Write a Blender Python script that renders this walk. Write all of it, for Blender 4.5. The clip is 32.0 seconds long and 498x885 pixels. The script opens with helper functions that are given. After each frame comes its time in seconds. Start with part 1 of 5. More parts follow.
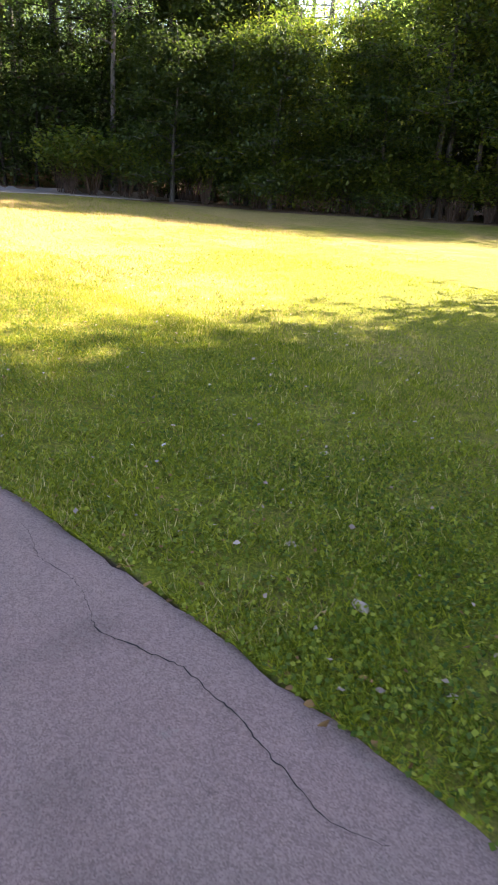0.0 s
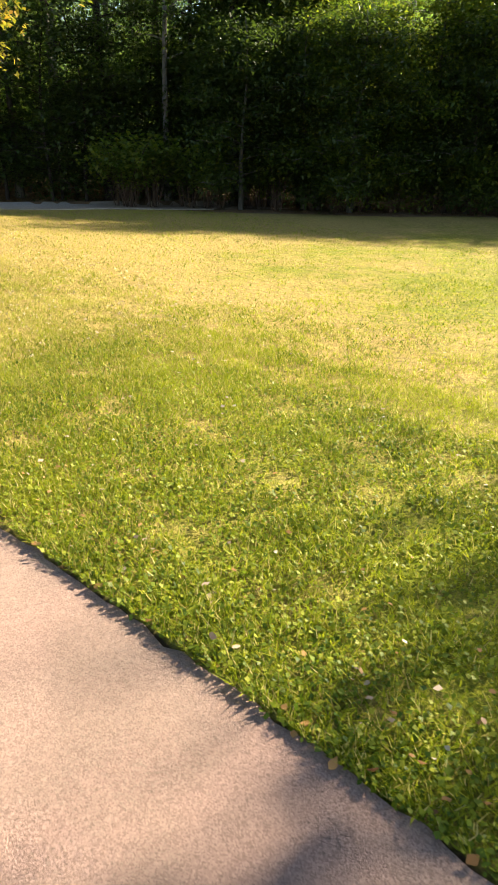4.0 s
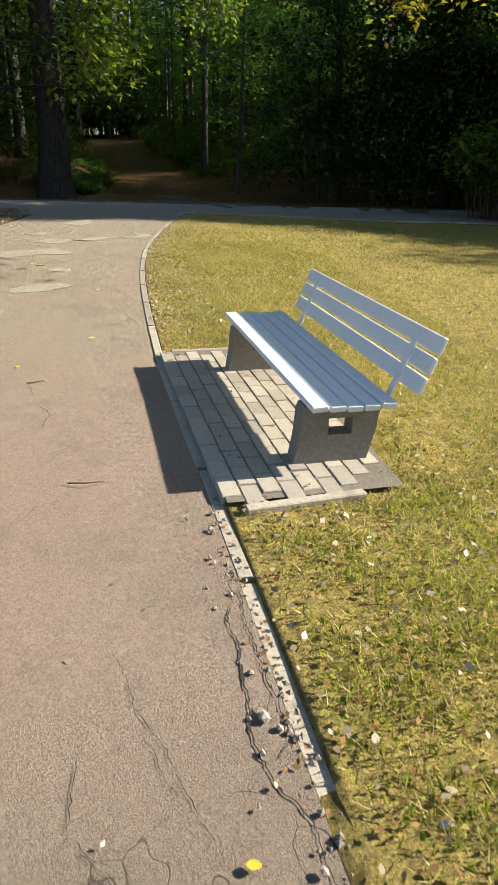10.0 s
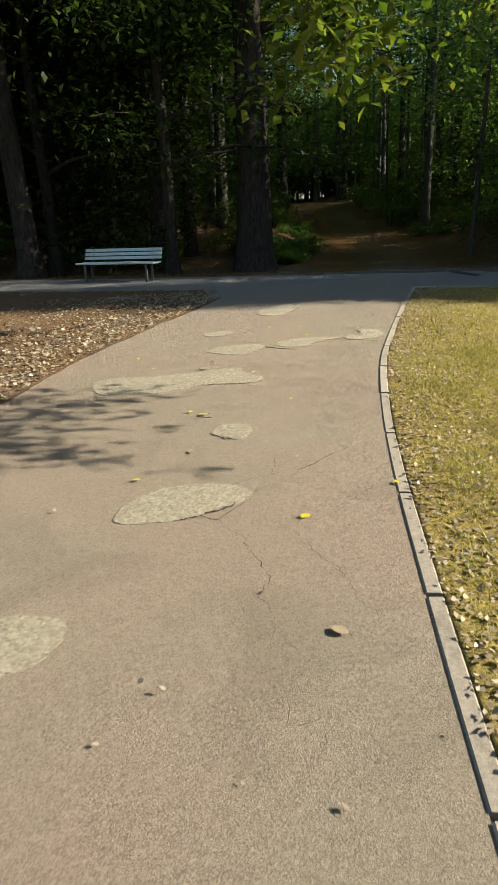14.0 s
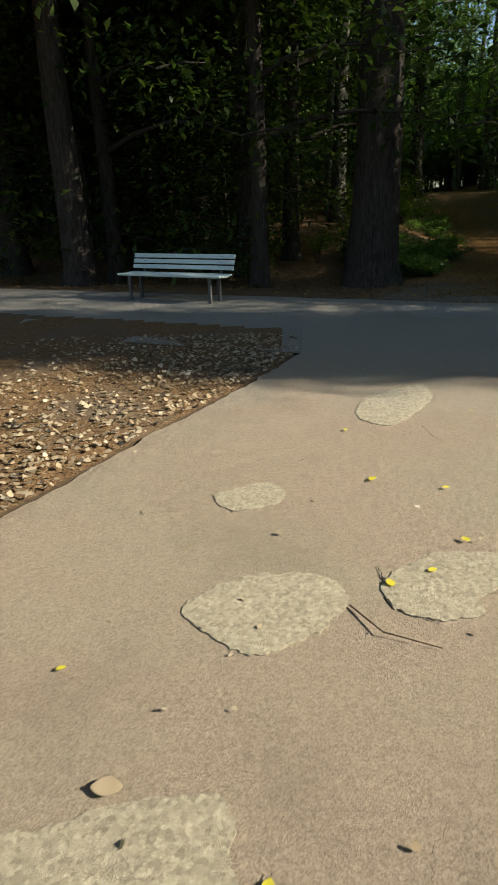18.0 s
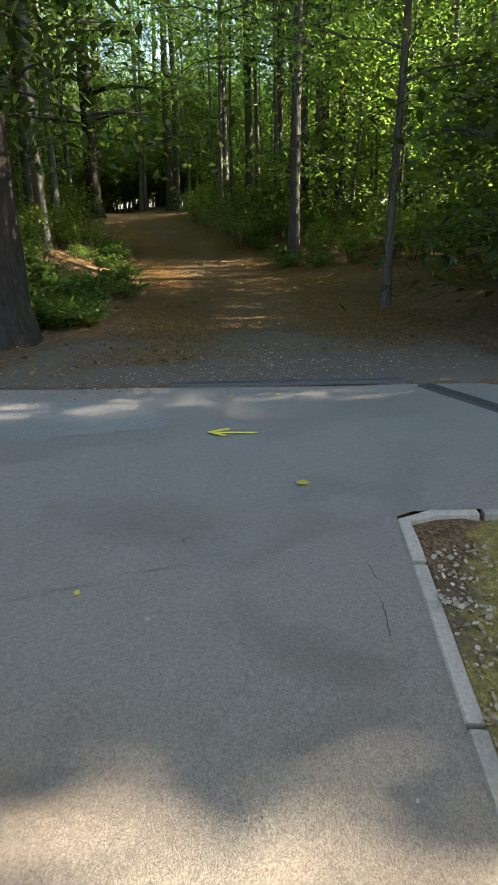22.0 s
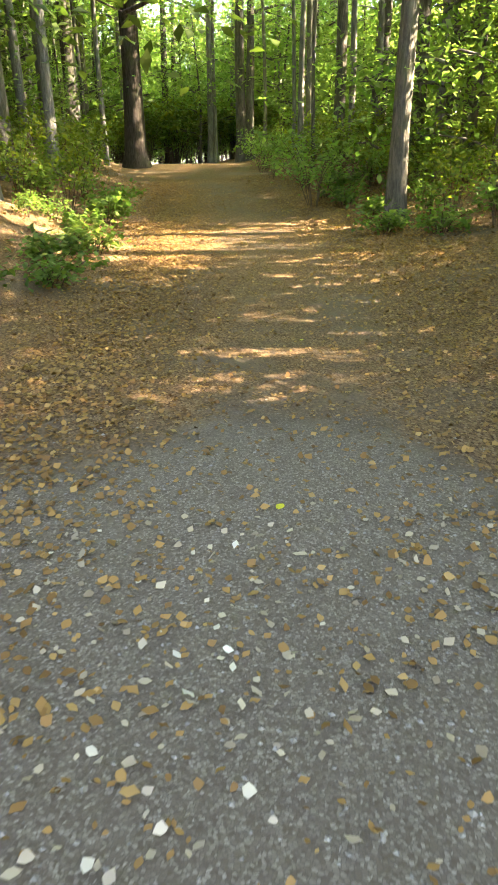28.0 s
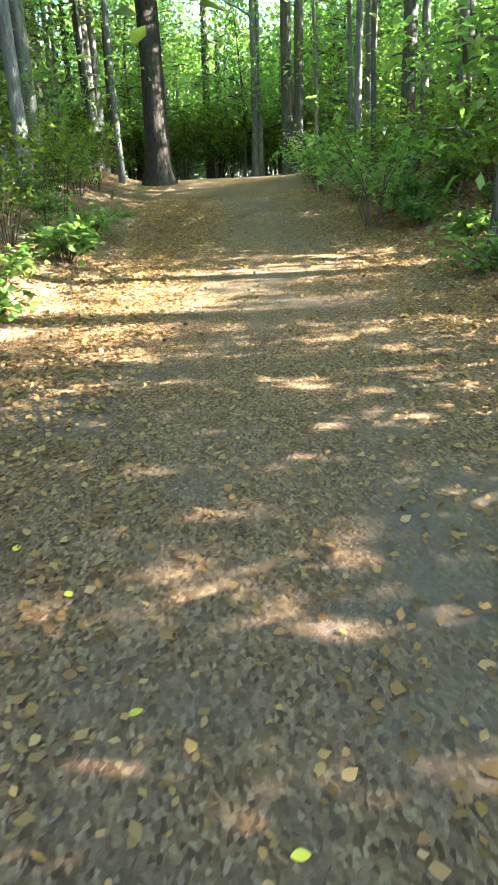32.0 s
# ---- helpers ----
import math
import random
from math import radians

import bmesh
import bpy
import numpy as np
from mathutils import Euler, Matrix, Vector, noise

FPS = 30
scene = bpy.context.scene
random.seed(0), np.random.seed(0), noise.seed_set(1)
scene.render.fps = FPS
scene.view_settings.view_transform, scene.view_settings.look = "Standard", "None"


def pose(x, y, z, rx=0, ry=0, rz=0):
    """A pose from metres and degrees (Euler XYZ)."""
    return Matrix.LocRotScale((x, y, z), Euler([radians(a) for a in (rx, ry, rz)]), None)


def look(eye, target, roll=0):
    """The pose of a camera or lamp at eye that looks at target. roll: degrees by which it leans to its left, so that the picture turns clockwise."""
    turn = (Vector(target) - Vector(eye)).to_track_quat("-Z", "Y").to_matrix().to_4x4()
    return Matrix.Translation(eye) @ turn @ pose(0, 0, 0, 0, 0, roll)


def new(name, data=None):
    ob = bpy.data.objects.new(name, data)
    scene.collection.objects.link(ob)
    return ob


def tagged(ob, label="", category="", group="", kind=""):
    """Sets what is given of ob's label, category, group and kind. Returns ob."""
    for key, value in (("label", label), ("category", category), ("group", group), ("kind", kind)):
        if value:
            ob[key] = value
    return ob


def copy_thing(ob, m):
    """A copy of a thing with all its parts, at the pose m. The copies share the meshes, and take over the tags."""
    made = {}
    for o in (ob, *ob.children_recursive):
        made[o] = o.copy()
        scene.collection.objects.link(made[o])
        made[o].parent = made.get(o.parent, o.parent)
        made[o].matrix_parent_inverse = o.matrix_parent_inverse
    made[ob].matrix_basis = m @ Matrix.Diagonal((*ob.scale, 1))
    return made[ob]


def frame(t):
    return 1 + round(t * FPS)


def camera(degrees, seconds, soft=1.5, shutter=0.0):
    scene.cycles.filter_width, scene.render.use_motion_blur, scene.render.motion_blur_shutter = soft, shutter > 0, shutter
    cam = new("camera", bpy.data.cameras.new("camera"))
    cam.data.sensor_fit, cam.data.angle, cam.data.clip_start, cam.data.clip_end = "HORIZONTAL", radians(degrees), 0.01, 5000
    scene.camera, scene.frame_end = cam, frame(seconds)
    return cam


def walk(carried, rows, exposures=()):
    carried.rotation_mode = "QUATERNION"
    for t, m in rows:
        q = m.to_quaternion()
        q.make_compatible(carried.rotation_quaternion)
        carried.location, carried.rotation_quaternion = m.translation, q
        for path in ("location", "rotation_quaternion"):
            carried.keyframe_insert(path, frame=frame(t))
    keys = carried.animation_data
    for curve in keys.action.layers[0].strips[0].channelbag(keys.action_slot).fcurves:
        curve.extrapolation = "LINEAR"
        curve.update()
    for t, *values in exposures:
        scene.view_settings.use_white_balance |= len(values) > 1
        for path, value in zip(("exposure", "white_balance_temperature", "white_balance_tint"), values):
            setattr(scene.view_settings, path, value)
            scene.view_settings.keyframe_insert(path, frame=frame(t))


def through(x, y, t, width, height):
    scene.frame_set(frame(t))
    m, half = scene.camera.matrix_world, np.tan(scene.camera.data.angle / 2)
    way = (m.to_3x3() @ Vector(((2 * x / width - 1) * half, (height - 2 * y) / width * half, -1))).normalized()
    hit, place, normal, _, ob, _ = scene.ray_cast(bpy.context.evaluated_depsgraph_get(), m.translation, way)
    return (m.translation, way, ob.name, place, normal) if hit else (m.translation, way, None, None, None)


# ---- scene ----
cam = camera(41.9, 32.0, soft=0.9, shutter=0.14)
PATH = [
    (0, (-1.684, -18.595, 1.477), (-0.368, -17.309, 0.693), 4.0),
    (0.5, (-1.718, -18.093, 1.498), (-0.421, -16.786, 0.718), 4.0),
    (1, (-1.761, -17.592, 1.504), (-0.452, -16.28, 0.752), 2.9),
    (1.5, (-1.751, -17.125, 1.558), (-0.414, -15.849, 0.794), 2.9),
    (2, (-1.837, -16.598, 1.583), (-0.529, -15.386, 0.677), 3.7),
    (2.5, (-1.823, -16.091, 1.56), (-0.495, -14.871, 0.695), 3.1),
    (3, (-1.864, -15.55, 1.581), (-0.587, -14.245, 0.764), 2.3),
    (3.5, (-1.785, -15.045, 1.561), (-0.5, -13.737, 0.763), 1.0),
    (5.5, (-1.734, -12.992, 1.671), (-0.488, -11.647, 0.872), 1.4),
    (6, (-1.677, -12.297, 1.686), (-0.507, -10.876, 0.903), 0.8),
    (6.5, (-1.707, -11.61, 1.714), (-0.779, -9.97, 1.042), -2.1),
    (7, (-1.796, -10.802, 1.669), (-1.426, -8.905, 1.155), -1.5),
    (7.5, (-1.776, -10.011, 1.611), (-1.608, -8.075, 1.139), -2.9),
    (8, (-1.651, -9.408, 1.579), (-1.526, -7.482, 1.054), -1.7),
    (8.5, (-1.583, -8.823, 1.574), (-1.294, -6.949, 0.936), 0.9),
    (9, (-1.396, -8.269, 1.588), (-1.01, -6.413, 0.949), 0.7),
    (9.5, (-1.36, -7.705, 1.547), (-0.705, -5.972, 0.795), 2.0),
    (10, (-1.194, -7.175, 1.567), (-0.397, -5.537, 0.741), 1.8),
    (10.5, (-1.092, -6.579, 1.515), (-0.269, -4.962, 0.675), 0.9),
    (11, (-0.875, -6.056, 1.503), (0.038, -4.445, 0.746), -0.4),
    (11.5, (-0.895, -5.446, 1.51), (-0.079, -3.832, 0.658), 3.6),
    (12, (-0.762, -4.924, 1.477), (-0.043, -3.206, 0.747), 2.8),
    (12.5, (-0.725, -4.313, 1.512), (-0.213, -2.521, 0.785), -0.5),
    (13, (-0.552, -3.73, 1.478), (-0.169, -1.885, 0.808), -2.4),
    (13.5, (-0.373, -3.075, 1.465), (-0.136, -1.204, 0.798), -3.0),
    (15.5, (0.216, -0.655, 1.588), (0.649, 1.128, 0.791), 1.6),
    (16, (0.255, 0.017, 1.604), (0.641, 1.772, 0.727), 3.6),
    (16.5, (0.45, 0.618, 1.633), (0.736, 2.409, 0.791), -0.7),
    (17, (0.504, 1.248, 1.69), (0.494, 3.104, 0.946), -3.9),
    (17.5, (0.649, 1.88, 1.639), (0.553, 3.752, 0.942), -3.4),
    (18, (0.774, 2.54, 1.538), (0.706, 4.415, 0.845), -1.6),
    (18.5, (1.04, 3.072, 1.577), (1.291, 4.932, 0.885), -0.1),
    (19, (1.343, 3.664, 1.523), (1.81, 5.444, 0.741), 1.8),
    (19.5, (1.707, 4.198, 1.505), (2.361, 5.898, 0.679), 0.7),
    (20, (1.923, 4.787, 1.461), (2.567, 6.518, 0.692), 0.3),
    (20.5, (2.217, 5.375, 1.434), (2.92, 7.109, 0.727), -1.9),
    (21, (2.452, 5.817, 1.459), (3.113, 7.576, 0.774), -2.3),
    (21.5, (2.544, 6.306, 1.496), (3.23, 8.062, 0.827), -1.9),
    (22, (2.824, 6.812, 1.503), (3.538, 8.563, 0.85), -0.4),
    (22.5, (3.045, 7.35, 1.511), (3.772, 9.079, 0.816), 0.3),
    (23, (3.324, 7.842, 1.501), (4.01, 9.562, 0.747), 0.3),
    (23.5, (3.492, 8.385, 1.505), (4.119, 10.104, 0.699), 0.4),
    (24, (3.758, 8.852, 1.49), (4.409, 10.588, 0.74), 0.1),
    (24.5, (3.913, 9.384, 1.446), (4.456, 11.164, 0.713), 1.9),
    (25, (4.151, 9.811, 1.436), (4.683, 11.647, 0.846), 0.1),
    (25.5, (4.334, 10.253, 1.383), (4.75, 12.119, 0.795), -0.6),
    (26, (4.62, 10.654, 1.322), (5.081, 12.457, 0.589), -2.5),
    (26.5, (4.859, 11.068, 1.314), (5.364, 12.857, 0.573), -2.5),
    (28.5, (6.202, 13.641, 0.903), (6.628, 15.453, 0.171), -0.0),
    (29, (6.304, 14.088, 0.889), (6.74, 15.953, 0.312), -1.2),
    (29.5, (6.476, 14.633, 0.862), (6.894, 16.501, 0.284), -2.0),
    (30, (6.63, 15.108, 0.887), (7.019, 16.963, 0.25), -0.4),
    (30.5, (6.81, 15.573, 0.91), (7.31, 17.371, 0.189), -1.5),
    (31, (7.024, 16.033, 0.938), (7.39, 17.896, 0.31), -1.9),
    (31.5, (7.031, 16.589, 0.965), (7.382, 18.429, 0.265), -1.5),
    (32, (7.42, 17.167, 0.928), (7.678, 19.028, 0.243), -2.3),
]
EXPO = [
    (0.0, 3.15, 6300, 35), (1.0, 2.85, 6450, 35), (2.0, 2.7, 6550, 31), (3.0, 2.45, 6650, 22), (5.5, 1.6, 6700, 12), (6.2, 1.35, 6700, 12),
    (7.0, 1.05, 6600, 12), (8.0, 1.2, 6200, 12), (9.0, 1.3, 5900, 9), (13.0, 1.1, 6000, 8), (18.0, 1.1, 6100, 7), (20.0, 1.25, 6100, 8), (21.0, 1.75, 6150, 9),
    (22.0, 3.0, 6400, 14), (23.0, 4.2, 6450, 12), (24.0, 4.1, 6400, 10), (25.0, 4.2, 6900, 14), (26.5, 4.55, 7500, 16), (29.0, 5.15, 7200, 17), (30.5, 5.1, 6300, 14), (32.0, 5.25, 5500, 13)]
walk(cam, [(t, look(eye, target, roll)) for t, eye, target, roll in PATH], EXPO)

# ---- light ----
SUN_TO = Vector((0.855, -0.173, 0.490)).normalized()
sun = new("sun", bpy.data.lights.new("sun", "SUN"))
sun.data.energy, sun.data.angle, sun.data.color = 5.7, radians(0.6), (1.0, 0.89, 0.72)
sun.matrix_world = look(SUN_TO * 60, (0, 0, 0))
world = bpy.data.worlds.new("sky")
scene.world = world
world.use_nodes = True
wn = world.node_tree
sky = wn.nodes.new("ShaderNodeTexSky")
sky.sky_type, sky.sun_disc = "NISHITA", False
sky.sun_elevation = math.asin(SUN_TO.z)
sky.sun_rotation = math.atan2(SUN_TO.x, SUN_TO.y)
wn.links.new(sky.outputs[0], wn.nodes["Background"].inputs[0])
wn.nodes["Background"].inputs[1].default_value = 0.075

rng = np.random.default_rng(7)


# ---- materials ----
class Nodes:
    """Short hand for building one node material."""

    def __init__(self, name):
        self.mat = bpy.data.materials.new(name)
        self.mat.use_nodes = True
        self.tree = self.mat.node_tree
        self.bsdf = self.tree.nodes["Principled BSDF"]
        self.out = self.tree.nodes["Material Output"]
        self.coord = self.add("ShaderNodeTexCoord").outputs["Object"]

    def add(self, kind):
        return self.tree.nodes.new(kind)

    def link(self, a, b):
        self.tree.links.new(a, b)

    def put(self, socket, v):
        if isinstance(v, bpy.types.NodeSocket):
            self.link(v, socket)
        elif isinstance(v, (tuple, list)):
            socket.default_value = (*v[:3], 1.0) if len(socket.default_value) == 4 else v
        else:
            socket.default_value = v

    def noise(self, scale, detail=4.0, rough=0.55, dist=0.0, vec=None):
        n = self.add("ShaderNodeTexNoise")
        self.link(vec or self.coord, n.inputs["Vector"])
        n.inputs["Scale"].default_value, n.inputs["Detail"].default_value = scale, detail
        n.inputs["Roughness"].default_value, n.inputs["Distortion"].default_value = rough, dist
        return n.outputs["Fac"]

    def cells(self, scale, feature="F1", out="Distance", rand=1.0, vec=None):
        n = self.add("ShaderNodeTexVoronoi")
        n.feature = feature
        self.link(vec or self.coord, n.inputs["Vector"])
        n.inputs["Scale"].default_value, n.inputs["Randomness"].default_value = scale, rand
        return n.outputs[out]

    def ramp(self, fac, lo, hi, smooth=True):
        n = self.add("ShaderNodeMapRange")
        n.interpolation_type = "SMOOTHSTEP" if smooth else "LINEAR"
        self.put(n.inputs["Value"], fac)
        n.inputs["From Min"].default_value, n.inputs["From Max"].default_value = lo, hi
        return n.outputs["Result"]

    def colours(self, fac, stops):
        n = self.add("ShaderNodeValToRGB")
        while len(n.color_ramp.elements) < len(stops):
            n.color_ramp.elements.new(0.5)
        for e, (p, c) in zip(n.color_ramp.elements, stops):
            e.position, e.color = p, (*c, 1.0)
        self.put(n.inputs[0], fac)
        return n.outputs[0]

    def mix(self, fac, a, b, mode="MIX"):
        n = self.add("ShaderNodeMix")
        n.data_type, n.blend_type = "RGBA", mode
        self.put(n.inputs[0], fac)
        self.put(n.inputs[6], a)
        self.put(n.inputs[7], b)
        return n.outputs[2]

    def math(self, op, a, b=0.0):
        n = self.add("ShaderNodeMath")
        n.operation = op
        self.put(n.inputs[0], a)
        self.put(n.inputs[1], b)
        return n.outputs[0]

    def attr(self, name):
        n = self.add("ShaderNodeAttribute")
        n.attribute_name = name
        return n.outputs["Fac"]

    def bump(self, height, strength=0.5, dist=0.01):
        n = self.add("ShaderNodeBump")
        self.put(n.inputs["Height"], height)
        n.inputs["Strength"].default_value, n.inputs["Distance"].default_value = strength, dist
        self.link(n.outputs[0], self.bsdf.inputs["Normal"])

    def done(self, colour, rough=0.9, spec=0.3):
        self.put(self.bsdf.inputs["Base Color"], colour)
        self.put(self.bsdf.inputs["Roughness"], rough)
        self.put(self.bsdf.inputs["Specular IOR Level"], spec)
        return self.mat


def ground_material():
    n = Nodes("ground")
    fine, mid, wide = n.noise(75, 6, 0.8), n.noise(2.3, 5, 0.6), n.noise(0.45, 3)
    dry = n.attr("dry")
    # lawn: green blades over straw and bare soil
    green = n.colours(fine, [(0.3, (0.03, 0.06, 0.006)), (0.52, (0.16, 0.185, 0.012)), (0.75, (0.33, 0.32, 0.022))])
    straw = n.colours(fine, [(0.3, (0.10, 0.075, 0.02)), (0.52, (0.30, 0.23, 0.065)), (0.75, (0.49, 0.395, 0.14))])
    how = n.ramp(n.math("ADD", n.math("ADD", n.math("MULTIPLY", mid, 0.9), n.math("MULTIPLY", wide, 0.8)), dry), 0.66, 1.25)
    lawn = n.mix(how, green, straw)
    bare = n.math("MULTIPLY", n.ramp(n.noise(11, 5, 0.7), 0.46, 0.66), 0.45)
    lawn = n.mix(bare, lawn, n.mix(fine, (0.09, 0.07, 0.025), (0.22, 0.165, 0.07)))
    clump = n.ramp(n.noise(17, 7, 0.8), 0.3, 0.7)
    lawn = n.mix(0.9, lawn, n.mix(clump, (0.5, 0.52, 0.55), (1.5, 1.45, 1.4)), "MULTIPLY")
    # leaf litter: single leaves as cells of many browns
    warp = n.add("ShaderNodeMapping")
    n.link(n.coord, warp.inputs[0])
    warp.inputs["Scale"].default_value = (1.0, 0.62, 1.0)
    cell = n.cells(85, out="Color", vec=warp.outputs[0])
    leaf = n.colours(cell, [(0.1, (0.07, 0.04, 0.019)), (0.4, (0.16, 0.094, 0.043)), (0.7, (0.24, 0.148, 0.07)), (0.95, (0.33, 0.23, 0.125))])
    litter = n.mix(n.math("MULTIPLY", n.ramp(fine, 0.35, 0.7), 0.45), leaf, (0.07, 0.045, 0.026))
    litter = n.mix(n.ramp(n.noise(0.9, 4), 0.45, 0.72), litter, n.mix(fine, (0.09, 0.065, 0.042), (0.2, 0.15, 0.1)))
    # grit: trodden gravel and dust
    stones = n.cells(110, out="Color")
    grit = n.mix(n.ramp(n.cells(110, "DISTANCE_TO_EDGE"), 0, 0.1), (0.105, 0.083, 0.058), n.colours(stones, [(0.1, (0.095, 0.07, 0.045)), (0.6, (0.135, 0.102, 0.07)), (0.95, (0.24, 0.19, 0.135))]))
    grit = n.mix(n.ramp(mid, 0.4, 0.7), grit, n.mix(fine, (0.10, 0.073, 0.046), (0.2, 0.152, 0.1)))
    pale_grit = n.mix(n.ramp(n.cells(115, "DISTANCE_TO_EDGE"), 0, 0.12), (0.13, 0.105, 0.075), n.colours(n.cells(115, out="Color"), [(0.1, (0.125, 0.095, 0.064)), (0.6, (0.19, 0.15, 0.105)), (0.95, (0.33, 0.28, 0.21))]))
    grit = n.mix(n.ramp(n.math("ADD", n.attr("grit"), n.math("MULTIPLY", n.math("SUBTRACT", mid, 0.5), 0.8)), 0.5, 0.75), grit, pale_grit)
    jag = n.math("MULTIPLY", n.math("SUBTRACT", n.noise(3.5, 6, 0.7), 0.5), 0.7)
    soil = n.mix(fine, (0.05, 0.036, 0.024), (0.12, 0.085, 0.05))
    base = n.mix(n.ramp(n.math("ADD", n.attr("litter"), jag), 0.35, 0.6), soil, litter)
    base = n.mix(n.ramp(n.math("ADD", n.attr("grit"), jag), 0.35, 0.65), base, grit)
    base = n.mix(n.ramp(n.math("ADD", n.attr("lawn"), jag), 0.42, 0.58), base, lawn)
    n.bump(n.math("ADD", n.math("MULTIPLY", fine, 0.7), n.math("MULTIPLY", cell, 0.5)), 0.8, 0.03)
    return n.done(base, 0.95, 0.1)


def asphalt_material(name, red, pale, grain=190, craze=1.0, relief=1.0):
    n = Nodes(name)
    speck, coarse = n.cells(grain * 1.1, out="Color"), n.ramp(n.noise(grain * 0.62, 5, 0.85), 0.3, 0.7)
    fine, mid, wide = n.noise(125, 6, 0.8), n.noise(3.0, 6, 0.65), n.noise(0.55, 4, 0.6, 0.6)
    y = n.add("ShaderNodeSeparateXYZ")
    n.link(n.coord, y.inputs[0])
    run = n.math("ADD", y.outputs["Y"], n.math("MULTIPLY", wide, 4.0))
    along = n.ramp(run, -9.0, 4.0)
    base = n.mix(n.math("ADD", n.math("MULTIPLY", n.ramp(wide, 0.38, 0.66), 0.3), n.math("MULTIPLY", along, 0.7)), red, pale)
    base = n.mix(n.math("MULTIPLY", n.ramp(run, 8.5, 12.5), 0.8), base, (0.30, 0.285, 0.25))
    base = n.mix(n.math("MULTIPLY", n.ramp(mid, 0.5, 0.75), 0.16), base, tuple(0.8 * c for c in pale))
    tone = n.mix(speck, (0.62, 0.61, 0.59), (1.38, 1.37, 1.35))
    base = n.mix(0.85, base, tone, "MULTIPLY")
    base = n.mix(1.0, base, n.mix(n.ramp(n.noise(34, 6, 0.85), 0.3, 0.7), (0.88, 0.88, 0.88), (1.13, 1.13, 1.12)), "MULTIPLY")
    pit = n.math("SUBTRACT", 1.0, n.ramp(n.noise(grain * 0.4, 3, 0.7), 0.30, 0.42))
    base = n.mix(n.math("MULTIPLY", pit, 0.45), base, tuple(0.4 * c for c in pale))
    worn = n.ramp(n.noise(1.1, 5, 0.65, 0.4), 0.48, 0.62)
    base = n.mix(n.math("MULTIPLY", n.math("MULTIPLY", worn, n.ramp(coarse, 0.45, 0.75)), 0.28), base, tuple(1.35 * c for c in pale))
    base = n.mix(n.ramp(n.noise(9, 5, 0.7), 0.62, 0.8), base, tuple(1.2 * c for c in pale))
    worst = n.math("MULTIPLY", n.math("MULTIPLY", n.ramp(y.outputs["Y"], -9.6, -8.0), n.math("SUBTRACT", 1.0, n.ramp(y.outputs["Y"], -6.6, -5.2))), n.ramp(n.math("ADD", y.outputs["X"], n.math("MULTIPLY", n.noise(1.7, 4), 0.8)), -1.6, -0.8))
    base = n.mix(n.math("MULTIPLY", worst, 0.5), base, tuple(0.85 * c for c in pale))
    # crazing: hairline net in worn areas
    bent = n.add("ShaderNodeVectorMath")
    bent.operation = "ADD"
    wave = n.add("ShaderNodeTexNoise")
    wave.inputs["Scale"].default_value = 6.0
    n.link(n.coord, wave.inputs["Vector"])
    small = n.add("ShaderNodeVectorMath")
    small.operation = "SCALE"
    small.inputs["Scale"].default_value = 0.16
    n.link(wave.outputs["Color"], small.inputs[0])
    n.link(n.coord, bent.inputs[0])
    n.link(small.outputs[0], bent.inputs[1])
    net = n.cells(17, "DISTANCE_TO_EDGE", vec=bent.outputs[0])
    where = n.ramp(n.math("ADD", n.noise(0.75, 4, 0.6), n.math("MULTIPLY", worst, 0.13)), 0.55, 0.7)
    fray = n.ramp(n.noise(4.5, 4, 0.6), 0.42, 0.58)
    line = n.math("MULTIPLY", n.math("SUBTRACT", 1.0, n.ramp(net, 0.0, 0.03)), n.math("MULTIPLY", n.math("MULTIPLY", where, fray), craze))
    big = n.cells(4.3, "DISTANCE_TO_EDGE", vec=bent.outputs[0])
    broken = n.math("MULTIPLY", n.ramp(n.math("ADD", n.noise(0.55, 3), n.math("MULTIPLY", worst, 0.2)), 0.62, 0.7), n.ramp(n.noise(2.6, 4, 0.6), 0.4, 0.52))
    wide_line = n.math("MULTIPLY", n.math("SUBTRACT", 1.0, n.ramp(n.math("ADD", big, n.math("MULTIPLY", n.math("SUBTRACT", fine, 0.5), 0.012)), 0.002, 0.010)), n.math("MULTIPLY", broken, min(craze, 1.0)))
    line = n.math("MAXIMUM", line, wide_line)
    base = n.mix(n.math("MULTIPLY", line, 0.68), base, (0.05, 0.04, 0.033))
    rise = n.math("ADD", n.math("MULTIPLY", speck, 0.8), n.math("ADD", n.math("MULTIPLY", fine, n.math("ADD", 1.0, n.math("MULTIPLY", n.math("ADD", worst, worn), 0.4))), n.math("MULTIPLY", n.math("MULTIPLY", coarse, worn), 0.35)))
    n.bump(n.math("SUBTRACT", rise, n.math("MULTIPLY", line, 0.6)), relief, 0.012)
    return n.done(base, 0.85, 0.25)


